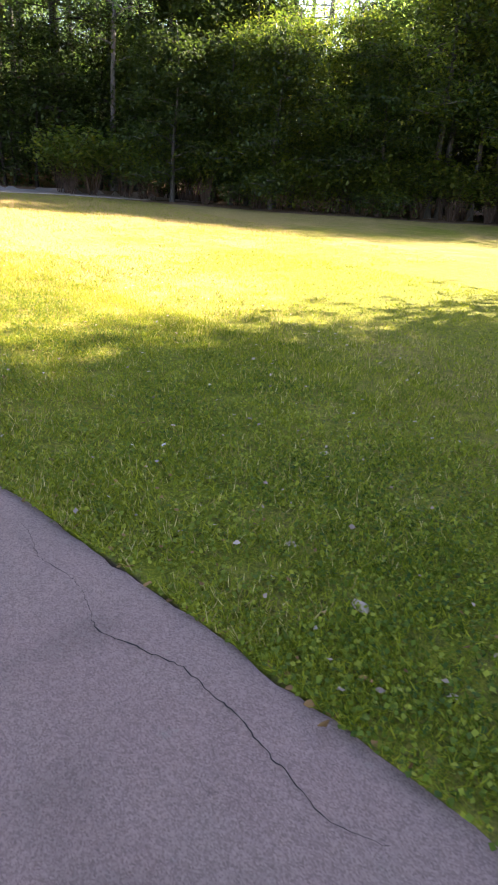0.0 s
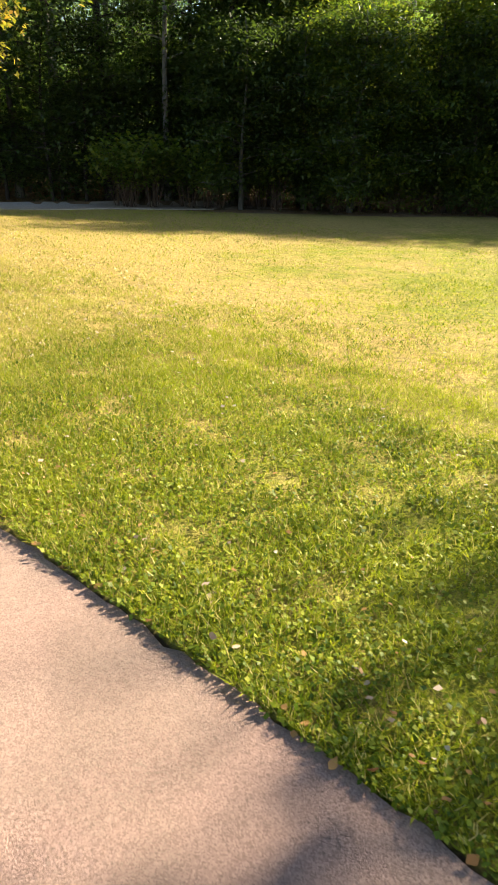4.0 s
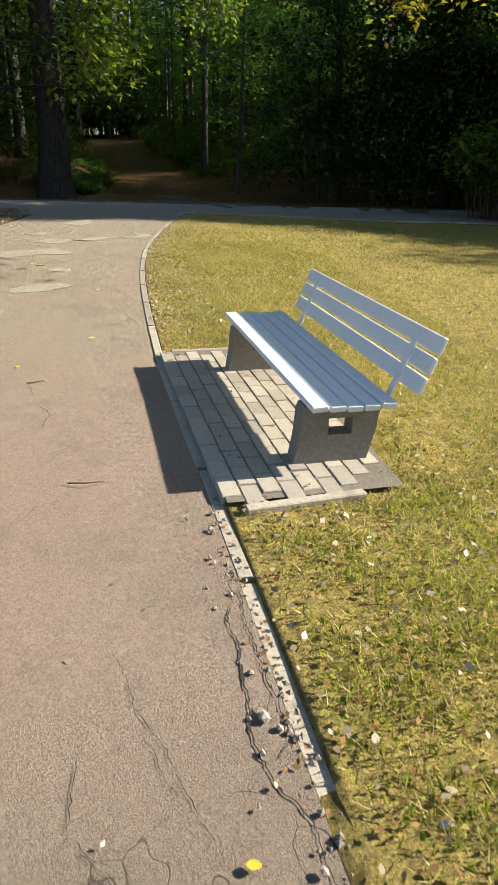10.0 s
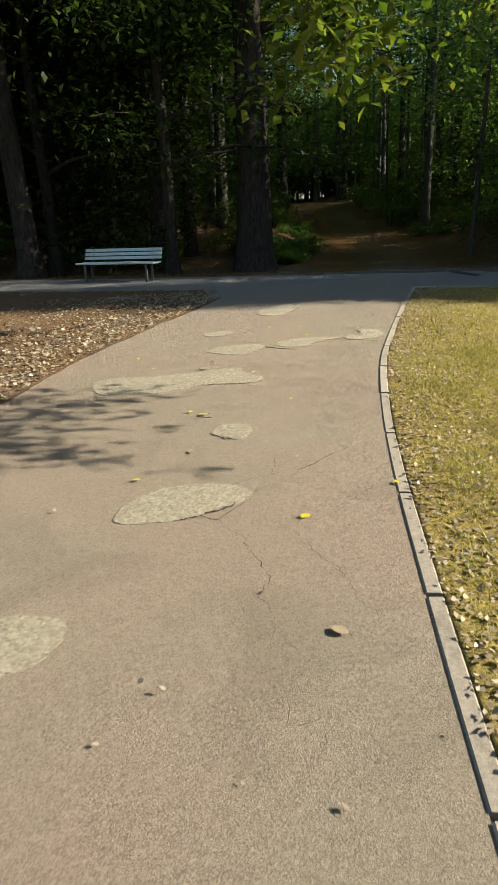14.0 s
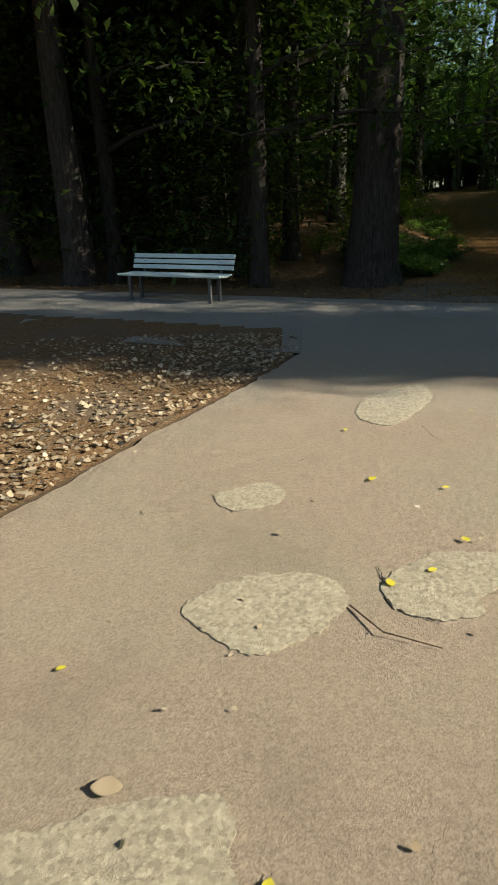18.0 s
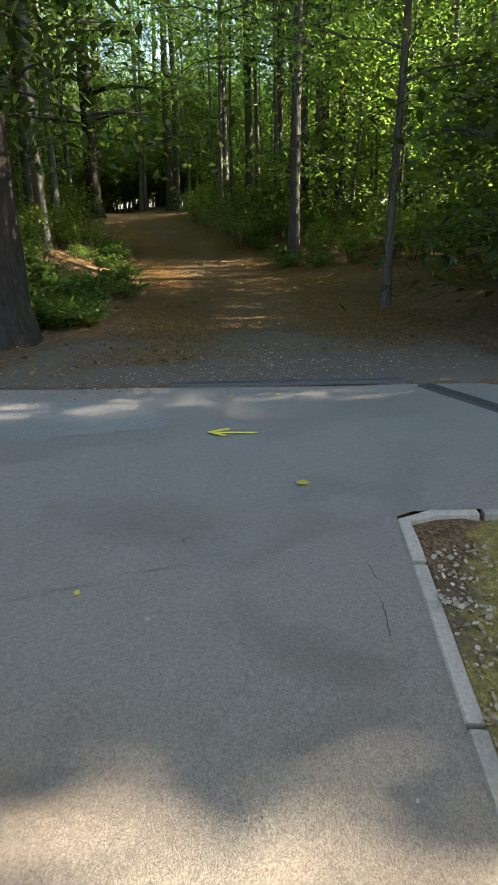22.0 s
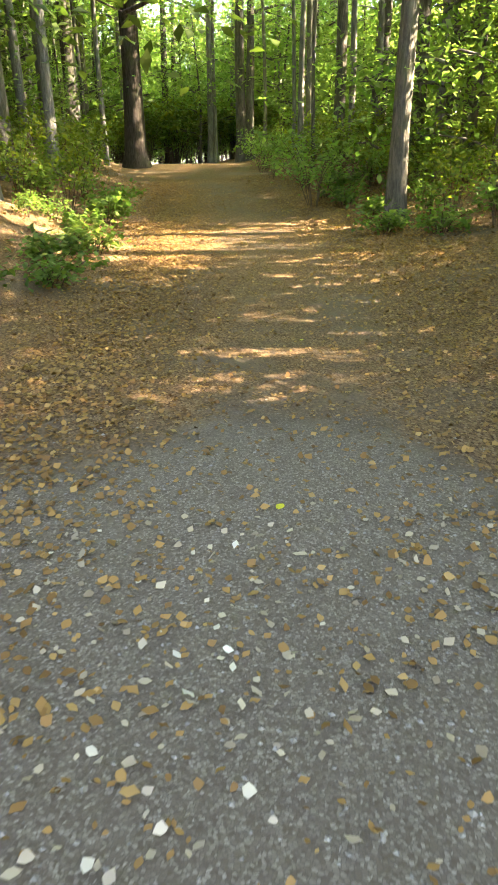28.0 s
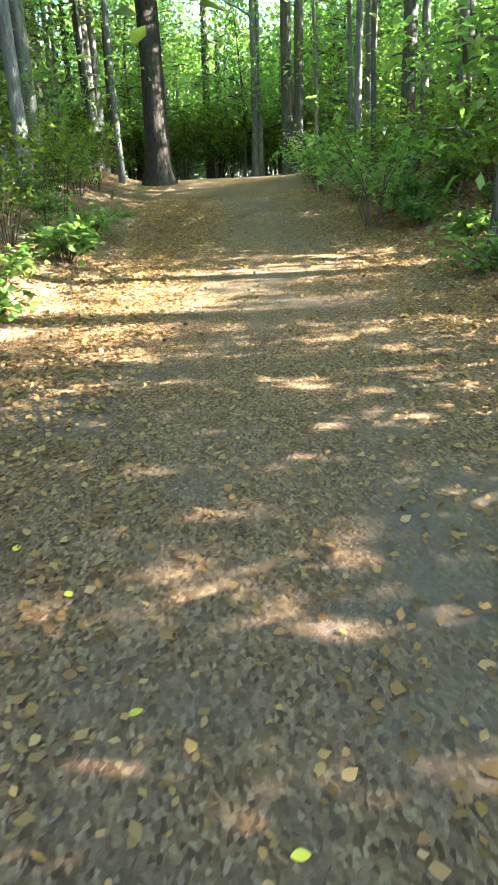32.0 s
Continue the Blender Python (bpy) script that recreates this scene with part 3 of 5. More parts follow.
def grow(seed, tall, radius, lean=(0, 0), first=0.35, limbs=14, reach=3.0, rise=0.35, flare=1.5, bend=0.25):
    """Trunk and limbs as lines, and the twig ends."""
    r = random.Random(seed)
    trunk, n = [], 12
    for i in range(n + 1):
        t = i / n
        wob = bend * math.sin(t * 5 + seed) * t
        p = Vector((lean[0] * t * tall + wob, lean[1] * t * tall + bend * math.cos(t * 4 + seed) * t, tall * t))
        rr = radius * (1 - 0.82 * t) * (1 + (flare - 1) * max(0, 1 - t * 14))
        trunk.append((p, max(rr, 0.02)))
    trunk.insert(1, (trunk[0][0].lerp(trunk[1][0], 0.35), radius * 1.08))
    trunk[0] = (trunk[0][0] - Vector((0, 0, 0.15)), trunk[0][1])
    lines, ends = [], []
    for k in range(limbs):
        t = first + (0.97 - first) * (k + r.random() * 0.7) / limbs
        i = min(int(t * n) + 1, n)
        base = trunk[i][0].lerp(trunk[min(i + 1, n)][0], (t * n) % 1)
        a = k * 2.4 + r.uniform(-0.5, 0.5)
        far = reach * (1.15 - 0.75 * (t - first) / (1 - first)) * r.uniform(0.7, 1.15)
        line, p, up = [(base, trunk[i][1] * 0.45)], base, rise
        for s in range(1, 5):
            step = Vector((math.cos(a), math.sin(a), up)).normalized() * far / 4
            p = p + step + Vector((r.uniform(-.1, .1), r.uniform(-.1, .1), 0)) * far * 0.3
            line.append((p, max(trunk[i][1] * 0.45 * (1 - s / 4.6), 0.008)))
            up -= 0.22
            a += r.uniform(-0.3, 0.3)
            if s >= 2:
                ends += [p, p + Vector((r.uniform(-.6, .6), r.uniform(-.6, .6), r.uniform(-.3, .3)))]
                b = a + r.choice((-0.9, 0.9))
                q = p + Vector((math.cos(b), math.sin(b), 0.1)) * far * 0.28
                lines.append([(p, 0.03), (p.lerp(q, 0.5) + Vector((0, 0, 0.05)), 0.02), (q, 0.006)])
                ends.append(q)
        lines.append(line)
    ends.append(trunk[-1][0])
    return trunk, lines, ends


def tree(name, label, seed, tall, radius, bark, leaf, per, size, spread, at, turn=0.0, group="", **how):
    trunk, lines, ends = grow(seed, tall, radius, **how)
    ob = thing(name, label, "tree", at, turn, group)
    part("trunk", mesh("trunk", *tube([trunk], 12), bark, True), None, ob)
    tagged(part("branchwork", mesh("branchwork", *tube(lines, 5), bark, True), None, ob), kind="stuff")
    part("crown", fast_mesh("crown", leaf_cloud(ends, per, spread, size, 0.3, seed), 4, leaf), None, ob)
    return ob


def place(ob, x, y, turn=0.0, size=1.0, sink=0.0):
    """A pose on the ground at a size that counts from the thing as it was built."""
    return Matrix.Translation((x, y, hz(x, y) - sink)) @ Matrix.Rotation(radians(turn), 4, "Z") @ Matrix.Scale(size / ob.scale.x, 4)


def scatter(kinds, spots, lo=0.85, hi=1.2, seed=3):
    """Stands copies of the given trees on the spots; the first few spots take the originals."""
    r = random.Random(seed)
    for i, (x, y) in enumerate(spots):
        k = kinds[i % len(kinds)]
        m = place(k, x, y, r.uniform(0, 360), r.uniform(lo, hi), 0.05)
        if i < len(kinds):
            k.matrix_world = m
        else:
            copy_thing(k, m)


def clear(x, y, gap):
    """Whether a spot keeps off road, track and lawn."""
    v = beyond(x, y)
    if v < gap and y > 9 - 0.4 * (x - 4.8) and x < 60 and v > -4:
        return False
    if v > 0 and abs(x - float(track_x(y))) < gap + 1.5:
        return False
    if left_x(y) - gap < x < right_x(y) + gap and y < 10:
        return False
    return float(lawn_mask(x, y)) < 0.1


tall_kinds = [
    tree("forest_tree", "tall slender beech with a grey trunk and green crown", s, h, r, b, LEAF_BEECH, 24, 0.17, 0.65, (0, 0, 0), first=f, limbs=13, reach=rc, group="forest trees")
    for s, h, r, b, f, rc in ((11, 16, 0.15, BARK_PALE, 0.34, 3.4), (12, 18, 0.19, BARK, 0.4, 3.6), (13, 15, 0.11, BARK_PALE, 0.3, 3.0), (14, 17, 0.17, BARK, 0.28, 4.0))]
# darker trees for the west wood: its shade is put into leaf and bark
shaded_kinds = [
    tree("forest_tree", "tall dense broadleaf tree, the wood's shade put into its leaf and bark colour", s, h, r, BARK_DARK, LEAF, 44, 0.22, 0.65, (0, 0, 0), first=f, limbs=16, reach=3.9, group="forest trees")
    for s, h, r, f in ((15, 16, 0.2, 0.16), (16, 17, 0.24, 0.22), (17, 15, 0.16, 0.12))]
low_kinds = [
    tree("young_tree", "young broadleaf tree with low leafy branches", s, h, 0.06, BARK, LEAF_BEECH, 26, 0.15, 0.4, (0, 0, 0), first=0.12, limbs=13, reach=rc, group="young trees", flare=1.2)
    for s, h, rc, lf in ((21, 5.5, 1.9, LEAF_LIGHT), (22, 4.2, 1.7, LEAF_LIGHT), (23, 6.5, 2.1, LEAF_LIGHT))]
edge_kinds = [
    tree("edge_tree", "bushy broadleaf tree at the wood's edge, branches to the ground", s, h, 0.14, BARK, lf, 48, 0.22, 0.55, (0, 0, 0), first=0.08, limbs=20, reach=3.0, group="edge trees", flare=1.3)
    for s, h, lf in ((31, 9.5, LEAF_LIGHT), (32, 8.8, LEAF), (33, 9.2, LEAF_LIGHT))]

r = random.Random(5)
spots, edge_spots, low_spots = [], [], []
for _ in range(4000):
    x, y = r.uniform(-26, 36), r.uniform(-2, 50)
    if len(spots) > 150 or not clear(x, y, 2.0) or beyond(x, y) < 0.8:
        continue
    if min(((x - a) ** 2 + (y - b) ** 2 for a, b in spots), default=99) > 2.3 ** 2 and (x - 3) ** 2 + (y - 16.8) ** 2 > 4:
        if x > 17 and y < 6:
            continue
        if (abs(x - float(track_x(y))) > (5.6 if y < 27 else 3.2) or y > 45) and r.random() < (1.0 if x < 0 else 0.45 if x < float(track_x(y)) else 0.16):
            spots.append((x, y))
scatter(tall_kinds, [p for p in spots if p[0] >= 1.5])
scatter(shaded_kinds, [p for p in spots if p[0] < 1.5], seed=4)
high_kinds = [
    tree("edge_tree", "tall broadleaf tree at the lawn's edge with a raised crown", s, h, 0.16, BARK, lf, 52, 0.2, 0.6, (0, 0, 0), first=0.36, limbs=18, reach=3.2, group="edge trees", rise=0.2)
    for s, h, lf in ((34, 10.5, LEAF_LIGHT), (35, 9.6, LEAF))]
# dark bark here puts the wood's shade into the trunks
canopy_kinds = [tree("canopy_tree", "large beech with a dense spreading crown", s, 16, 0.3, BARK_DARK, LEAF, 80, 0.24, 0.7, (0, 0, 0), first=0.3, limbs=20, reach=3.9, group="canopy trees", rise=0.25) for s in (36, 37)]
high_spots = []
for i in range(46):
    t = i / 45
    x = np.interp(t, np.linspace(0, 1, 8), [p[0] for p in EDGE]) + r.uniform(0.5, 3.5)
    y = np.interp(t, np.linspace(0, 1, 8), [p[1] for p in EDGE]) + r.uniform(0.8, 3.2) + (1.2 if t < 0.6 else 0.0)
    if t > 0.6 and y + 0.2 * (x - 2.0) < 2.5:
        high_spots.append((float(x), float(y)))
    elif x > 16.5 and y < 6.2:
        edge_spots.append((float(x), float(y)))
scatter(edge_kinds, edge_spots, 0.72, 0.85)
scatter(high_kinds, high_spots, 0.9, 1.1)
scatter(canopy_kinds, [(-3.4, 17.2), (0.4, 18.6), (-8.0, 17.5), (-6.0, 20.5), (-1.2, 22.0), (-11.5, 19.0), (12.4, -21.2), (15.8, -20.6), (18.8, -21.6), (10.2, -22.6)], 1.0, 1.15)
for x, y, sz in ((15.5, 12.2, 0.68), (19.5, 11.4, 0.72)):
    copy_thing(canopy_kinds[0], place(canopy_kinds[0], x, y, 50 * x, sz, 0.05))
slender = [tree("slender_tree", "tall narrow beech with a dense crown at the lawn's corner", s, h, 0.2, BARK_DARK, LEAF, 110, 0.24, 0.45, (0, 0, 0), first=0.25, limbs=24, reach=1.8, group="slender trees", rise=0.25) for s, h in ((38, 17), (39, 15))]
scatter(slender, [(20.2, 6.6), (18.2, 6.9), (23.0, 6.2), (21.4, 6.0)], 0.95, 1.05, 15)
for x, y, sz in ((16.5, 4.7, 0.72), (18.8, 3.6, 0.75)):
    copy_thing(edge_kinds[1], place(edge_kinds[1], x, y, 70 * x, sz, 0.05))
for x, y, sz in ((14.6, 19.0, 0.7),):
    copy_thing(edge_kinds[0], place(edge_kinds[0], x, y, 70 * x, sz, 0.05))
for i, (x, y) in enumerate(((12.6, 17.4), (13.2, 18.3), (12.2, 16.4))):
    copy_thing(low_kinds[i % 3], place(low_kinds[i % 3], x, y, 50 * i, 0.95, 0.05))
for i, (x, y) in enumerate(((4.6, 24.8), (13.0, 27.0), (4.9, 30.8), (13.4, 32.5), (6.2, 42.5), (12.4, 40.5), (8.9, 50.5))):
    copy_thing(tall_kinds[i % 4], place(tall_kinds[i % 4], x, y, 83 * i, 1.0 + 0.05 * (i % 3), 0.05))
for _ in range(3000):
    x, y = r.uniform(-22, 30), r.uniform(10, 52)
    if len(low_spots) > 130:
        break
    if 9.5 < x < 15 and 16 < y < 21.5:
        continue
    if clear(x, y, 3.0) and beyond(x, y) > 3.0 and min(((x - a) ** 2 + (y - b) ** 2 for a, b in low_spots), default=99) > 1.3 ** 2:
        low_spots.append((x, y))
# darker copies of the young trees, deep shade put into their colour
shaded_low = [tree("young_tree", "young broadleaf tree, deep shade put into its leaf and bark colour", s, h, 0.06, BARK_DARK, LEAF, 26, 0.17, 0.4, (0, 0, 0), first=0.1, limbs=13, reach=1.9, group="young trees", flare=1.2) for s, h in ((24, 5.5), (25, 4.4))]
scatter(low_kinds, [p for p in low_spots if p[0] >= 2.0], 0.7, 1.3)
far_y = lambda x: FAR_EDGE.y - 0.38 * (x - FAR_EDGE.x)
screen = [(11.6 + 0.6 * i, far_y(11.6 + 0.6 * i) + 2.6 + 2.4 * r.random()) for i in range(18)]
scatter(shaded_low, [p for p in low_spots if p[0] < 2.0] + screen, 0.8, 1.4, 6)
far_spots = [(8.4, 47), (10.6, 49), (9.5, 53), (11.4, 52), (7.6, 51), (8.8, 57), (10.4, 58), (4.6, 27.5), (5.4, 32), (6.0, 40.5), (4.8, 36), (6.6, 45), (3.2, 30), (3.0, 24.5), (2.0, 35), (12.6, 40), (12.0, 45)]
for i in range(170):
    a = radians(-75 + 165 * (i + r.random()) / 170)
    d = r.uniform(32, 58)
    x, y = 8 + d * math.sin(a), 14 + d * math.cos(a)
    if beyond(x, y) > 3 and abs(x - float(track_x(min(y, 44)))) > 1.2:
        far_spots.append((x, y))
for i in range(60):
    far_spots.append((r.uniform(-12, 28), r.uniform(46, 66)))
for i in range(26):
    far_spots.append((-18 + 2.2 * i, 69 + r.uniform(-1.5, 1.5)))
mid_row = [(r.uniform(28, 35), -20 + 27 * i / 25) for i in range(26)]
for x, y in mid_row:
    copy_thing(edge_kinds[1], place(edge_kinds[1], x, y, r.uniform(0, 360), r.uniform(0.72, 0.86), 0.05))
for i in range(46):
    far_spots.append((r.uniform(44, 58), -26 + 46 * i / 45))
for i, (x, y) in enumerate(far_spots):
    k = edge_kinds[i % 3] if y > 67 and -19 < x < 40 else low_kinds[i % 3] if y > 45 and -9 < x < 25 and i > 16 else (tall_kinds[i % 4], low_kinds[i % 3], edge_kinds[i % 3])[i % 3 if i > 16 else 0]
    if x > 43.9 and y < 21:
        k = edge_kinds[1]
    copy_thing(k, place(k, x, y, r.uniform(0, 360), r.uniform(1.0, 1.6) if k in low_kinds and y > 45 else r.uniform(1.3, 1.55) if x > 43.9 and y < 21 else r.uniform(0.9, 1.25), 0.05))

pole_kinds = [
    tree("pole_tree", "thin straight young beech pole with a small high crown", s, h, rr, b, LEAF_BEECH, 14, 0.18, 0.5, (0, 0, 0), first=0.42, limbs=9, reach=1.6, group="pole trees", flare=1.1, bend=0.3)
    for s, h, rr, b in ((61, 14, 0.075, BARK_PALE), (62, 12, 0.055, BARK), (63, 15, 0.09, BARK_PALE))]
pole_spots = []
for _ in range(2000):
    x, y = r.uniform(-8, 26), r.uniform(22, 50)
    if len(pole_spots) < 110 and abs(x - float(track_x(y))) > 2.6 and min(((x - a) ** 2 + (y - b) ** 2 for a, b in pole_spots), default=99) > 1.0:
        pole_spots.append((x, y))
scatter(pole_kinds, pole_spots, 0.85, 1.2, 17)

# the thick trunk beyond the crossing, the trees by the track and by the leaf-strewn bank
tree("old_tree", "thick old tree with scarred dark bark beyond the crossing", 41, 17, 0.52, BARK_DARK, LEAF, 110, 0.15, 0.6, (3.0, 16.8, hz(3.0, 16.8)), first=0.34, limbs=16, reach=3.0, flare=1.35, bend=0.1)
tree("track_tree", "grey beech trunk beside the forest track", 42, 17, 0.34, BARK_DARK, LEAF_BEECH, 80, 0.17, 0.6, (7.95, 36.6, hz(7.95, 36.6)), first=0.25, limbs=14, reach=3.5, flare=1.6, bend=0.15)
tree("track_tree", "straight grey trunk beside the forest track", 43, 16, 0.155, BARK, LEAF_BEECH, 44, 0.14, 0.6, (11.0, 23.5, hz(11.0, 23.5)), first=0.3, limbs=14, reach=3.2, flare=1.4, bend=0.12)
tree("track_tree", "slim leaning trunk with sunlit foot", 44, 12, 0.085, BARK, LEAF_BEECH, 80, 0.13, 0.5, (9.95, 17.4, hz(9.95, 17.4)), first=0.3, limbs=12, reach=2.4, flare=1.3, lean=(0.006, 0), bend=0.2)


def bezier(pts, n, r0, r1):
    """A limb through the given points, from radius r0 to r1."""
    p = [Vector(q) for q in pts]
    p = [2 * p[0] - p[1], *p, 2 * p[-1] - p[-2]]
    out = []
    for i in range(1, len(p) - 2):
        for k in range(n):
            t = k / n
            a, b, c, d = p[i - 1:i + 3]
            out.append(0.5 * (2 * b + (c - a) * t + (2 * a - 5 * b + 4 * c - d) * t * t + (3 * b - a - 3 * c + d) * t ** 3))
    out.append(p[-2])
    m = len(out) - 1
    return [(q, r0 + (r1 - r0) * (i / m) ** 0.8) for i, q in enumerate(out)]


def spray(limb, seed, share, long, drop, count):
    """Twigs that hang from the outer share of a limb; gives twig lines and leaf places."""
    r = random.Random(seed)
    lines, ends = [], []
    n = len(limb)
    for k in range(count):
        i = min(n - 1, int(n * (1 - share) + n * share * (k + r.random()) / count))
        p = limb[i][0]
        a = r.uniform(0, 6.283)
        f = long * r.uniform(0.5, 1.1)
        q = p + Vector((math.cos(a) * f * 0.8, math.sin(a) * f * 0.8, -drop * f * r.uniform(0.4, 1.2)))
        m = p.lerp(q, 0.5) + Vector((0, 0, 0.18 * f))
        lines.append([(p, 0.014), (m, 0.009), (q, 0.004)])
        for t in (0.3, 0.5, 0.7, 0.85, 1.0):
            c = p.lerp(m, t * 2) if t < 0.5 else m.lerp(q, t * 2 - 1)
            ends += [c, c + Vector((r.uniform(-.15, .15), r.uniform(-.15, .15), r.uniform(-.15, .05)))]
    return lines, ends


def spreading_tree():
    """The tree on the bank: a clump of leaning stems whose limbs reach over the path."""
    base = Vector((-5.0, 6.4, hz(-5.0, 6.4)))
    ob = thing("spreading_tree", "spreading multi-stemmed tree whose sunlit leaves hang over the path", "tree", base)
    inv = Matrix.Translation(-base)
    stems = (((-4.6, 6.5, -0.2), (-4.55, 6.4, 1.6), (-4.1, 6.0, 3.2), (-2.6, 5.0, 4.6), (-0.6, 3.6, 5.6)),
             ((-5.7, 6.0, -0.2), (-5.9, 5.9, 1.2), (-6.6, 5.6, 2.8), (-7.6, 5.2, 5.0), (-8.0, 5.0, 7.5)),
             ((-5.4, 6.1, -0.2), (-5.2, 6.3, 1.5), (-5.0, 6.8, 3.5), (-5.2, 7.2, 6.0), (-4.8, 7.4, 8.5)))
    for pts, r0 in zip(stems, (0.24, 0.25, 0.2)):
        line = bezier(pts, 6, r0, r0 * 0.5)
        line[0] = (line[0][0], r0 * 1.5)
        stem = part("stem", mesh("stem", *tube([[(p - base, q) for p, q in line]], 12), BARK_DARK, True), None, ob, "leaning mossy stem")
    limbs = (  # limbs: points, leaf colour (sunlit limbs painted lighter, shaded ones darker), twigs, droop
        (((-0.6, 3.6, 5.6), (0.6, 3.0, 5.2), (1.15, 2.6, 4.1), (1.3, 2.5, 2.6)), LEAF_LIGHT, 70, 0.65, 0.6),
        (((-0.6, 3.6, 5.6), (1.2, 4.2, 5.8), (2.9, 4.9, 5.1), (4.0, 5.3, 4.1)), LEAF_LIGHT, 60, 0.9, 1.0),
        (((-1.2, 4.0, 5.2), (0.8, 2.0, 6.2), (2.8, 0.0, 5.6), (4.0, -1.7, 4.1)), LEAF_TURN, 110, 1.0, 0.3),
        (((-0.6, 3.6, 5.6), (1.8, 2.8, 6.2), (3.8, 1.8, 5.2), (5.2, 1.2, 3.7)), LEAF_TURN, 80, 1.2, 0.4),
        (((-2.6, 5.0, 4.6), (-1.6, 3.0, 5.0), (-0.9, 1.8, 5.0), (-0.6, 1.2, 4.6)), LEAF, 80, 1.0, 0.5),
        (((-3.4, 5.6, 3.9), (-2.8, 4.0, 4.6), (-2.5, 2.4, 4.8), (-2.6, 1.4, 4.4)), LEAF, 80, 1.1, 0.5),
        (((-2.6, 5.0, 4.6), (-1.2, 5.0, 5.0), (0.2, 4.6, 5.2), (0.6, 4.4, 5.0)), LEAF, 70, 1.0, 0.7),
        (((-4.1, 6.0, 3.2), (-4.6, 4.0, 4.0), (-4.8, 2.5, 4.1), (-5.0, 1.6, 3.6)), LEAF, 70, 1.1, 0.8),
        (((-6.6, 5.6, 2.8), (-7.0, 3.8, 4.0), (-7.2, 2.0, 4.2), (-7.3, 0.8, 3.8)), LEAF, 80, 1.3, 0.7),
        (((-5.0, 6.8, 3.5), (-3.8, 7.6, 5.4), (-2.2, 7.8, 6.2), (-1.0, 7.6, 5.8)), LEAF, 90, 1.3, 0.7),
        (((-4.8, 7.4, 8.5), (-3.0, 6.2, 8.4), (-1.2, 5.0, 7.6), (0.5, 3.6, 6.8)), LEAF, 100, 1.5, 0.6),
        (((-4.8, 7.4, 8.5), (-6.0, 5.2, 8.0), (-6.5, 3.4, 7.0), (-6.2, 2.2, 5.8)), LEAF, 90, 1.5, 0.7),
        (((-2.6, 5.0, 4.6), (-1.4, 2.2, 6.4), (0.4, -0.6, 6.8), (1.4, -2.6, 6.2)), LEAF, 90, 1.4, 0.7),
        (((0.8, 2.0, 6.2), (2.4, -0.5, 6.4), (3.6, -2.4, 5.4), (4.0, -3.7, 4.3)), LEAF_TURN, 110, 1.2, 0.6))
    for k, (pts, leaf, twigs, long, drop) in enumerate(limbs):
        line = bezier([Vector(p) - base for p in pts], 5, 0.085, 0.012)
        limb = part("limb", mesh("limb", *tube([line], 7), BARK_DARK, True), None, ob)
        lines, ends = spray(line, 70 + k, 0.75, long, drop, twigs)
        part("twig_spray", mesh("twig_spray", *tube(lines, 3), BARK), None, limb)
        part("foliage", fast_mesh("foliage", leaf_cloud(ends, 4, 0.09, 0.12, 0.35, 90 + k, 0.6), 4, leaf), None, limb)
    return ob


spreading_tree()
# a tree off the path whose crown shades the first stretch
for x, y, sz in ((13.5, -20.0, 1.3), (17.0, -20.6, 1.35), (13.7, -23.0, 1.35), (17.3, -24.0, 1.35), (12.0, -25.9, 1.3), (15.0, -26.9, 1.3), (11.0, -22.4, 1.0), (20.0, -21.9, 1.35)):
    k = edge_kinds[1]
    copy_thing(k, place(k, x, y, x * 40, sz, 0.05))


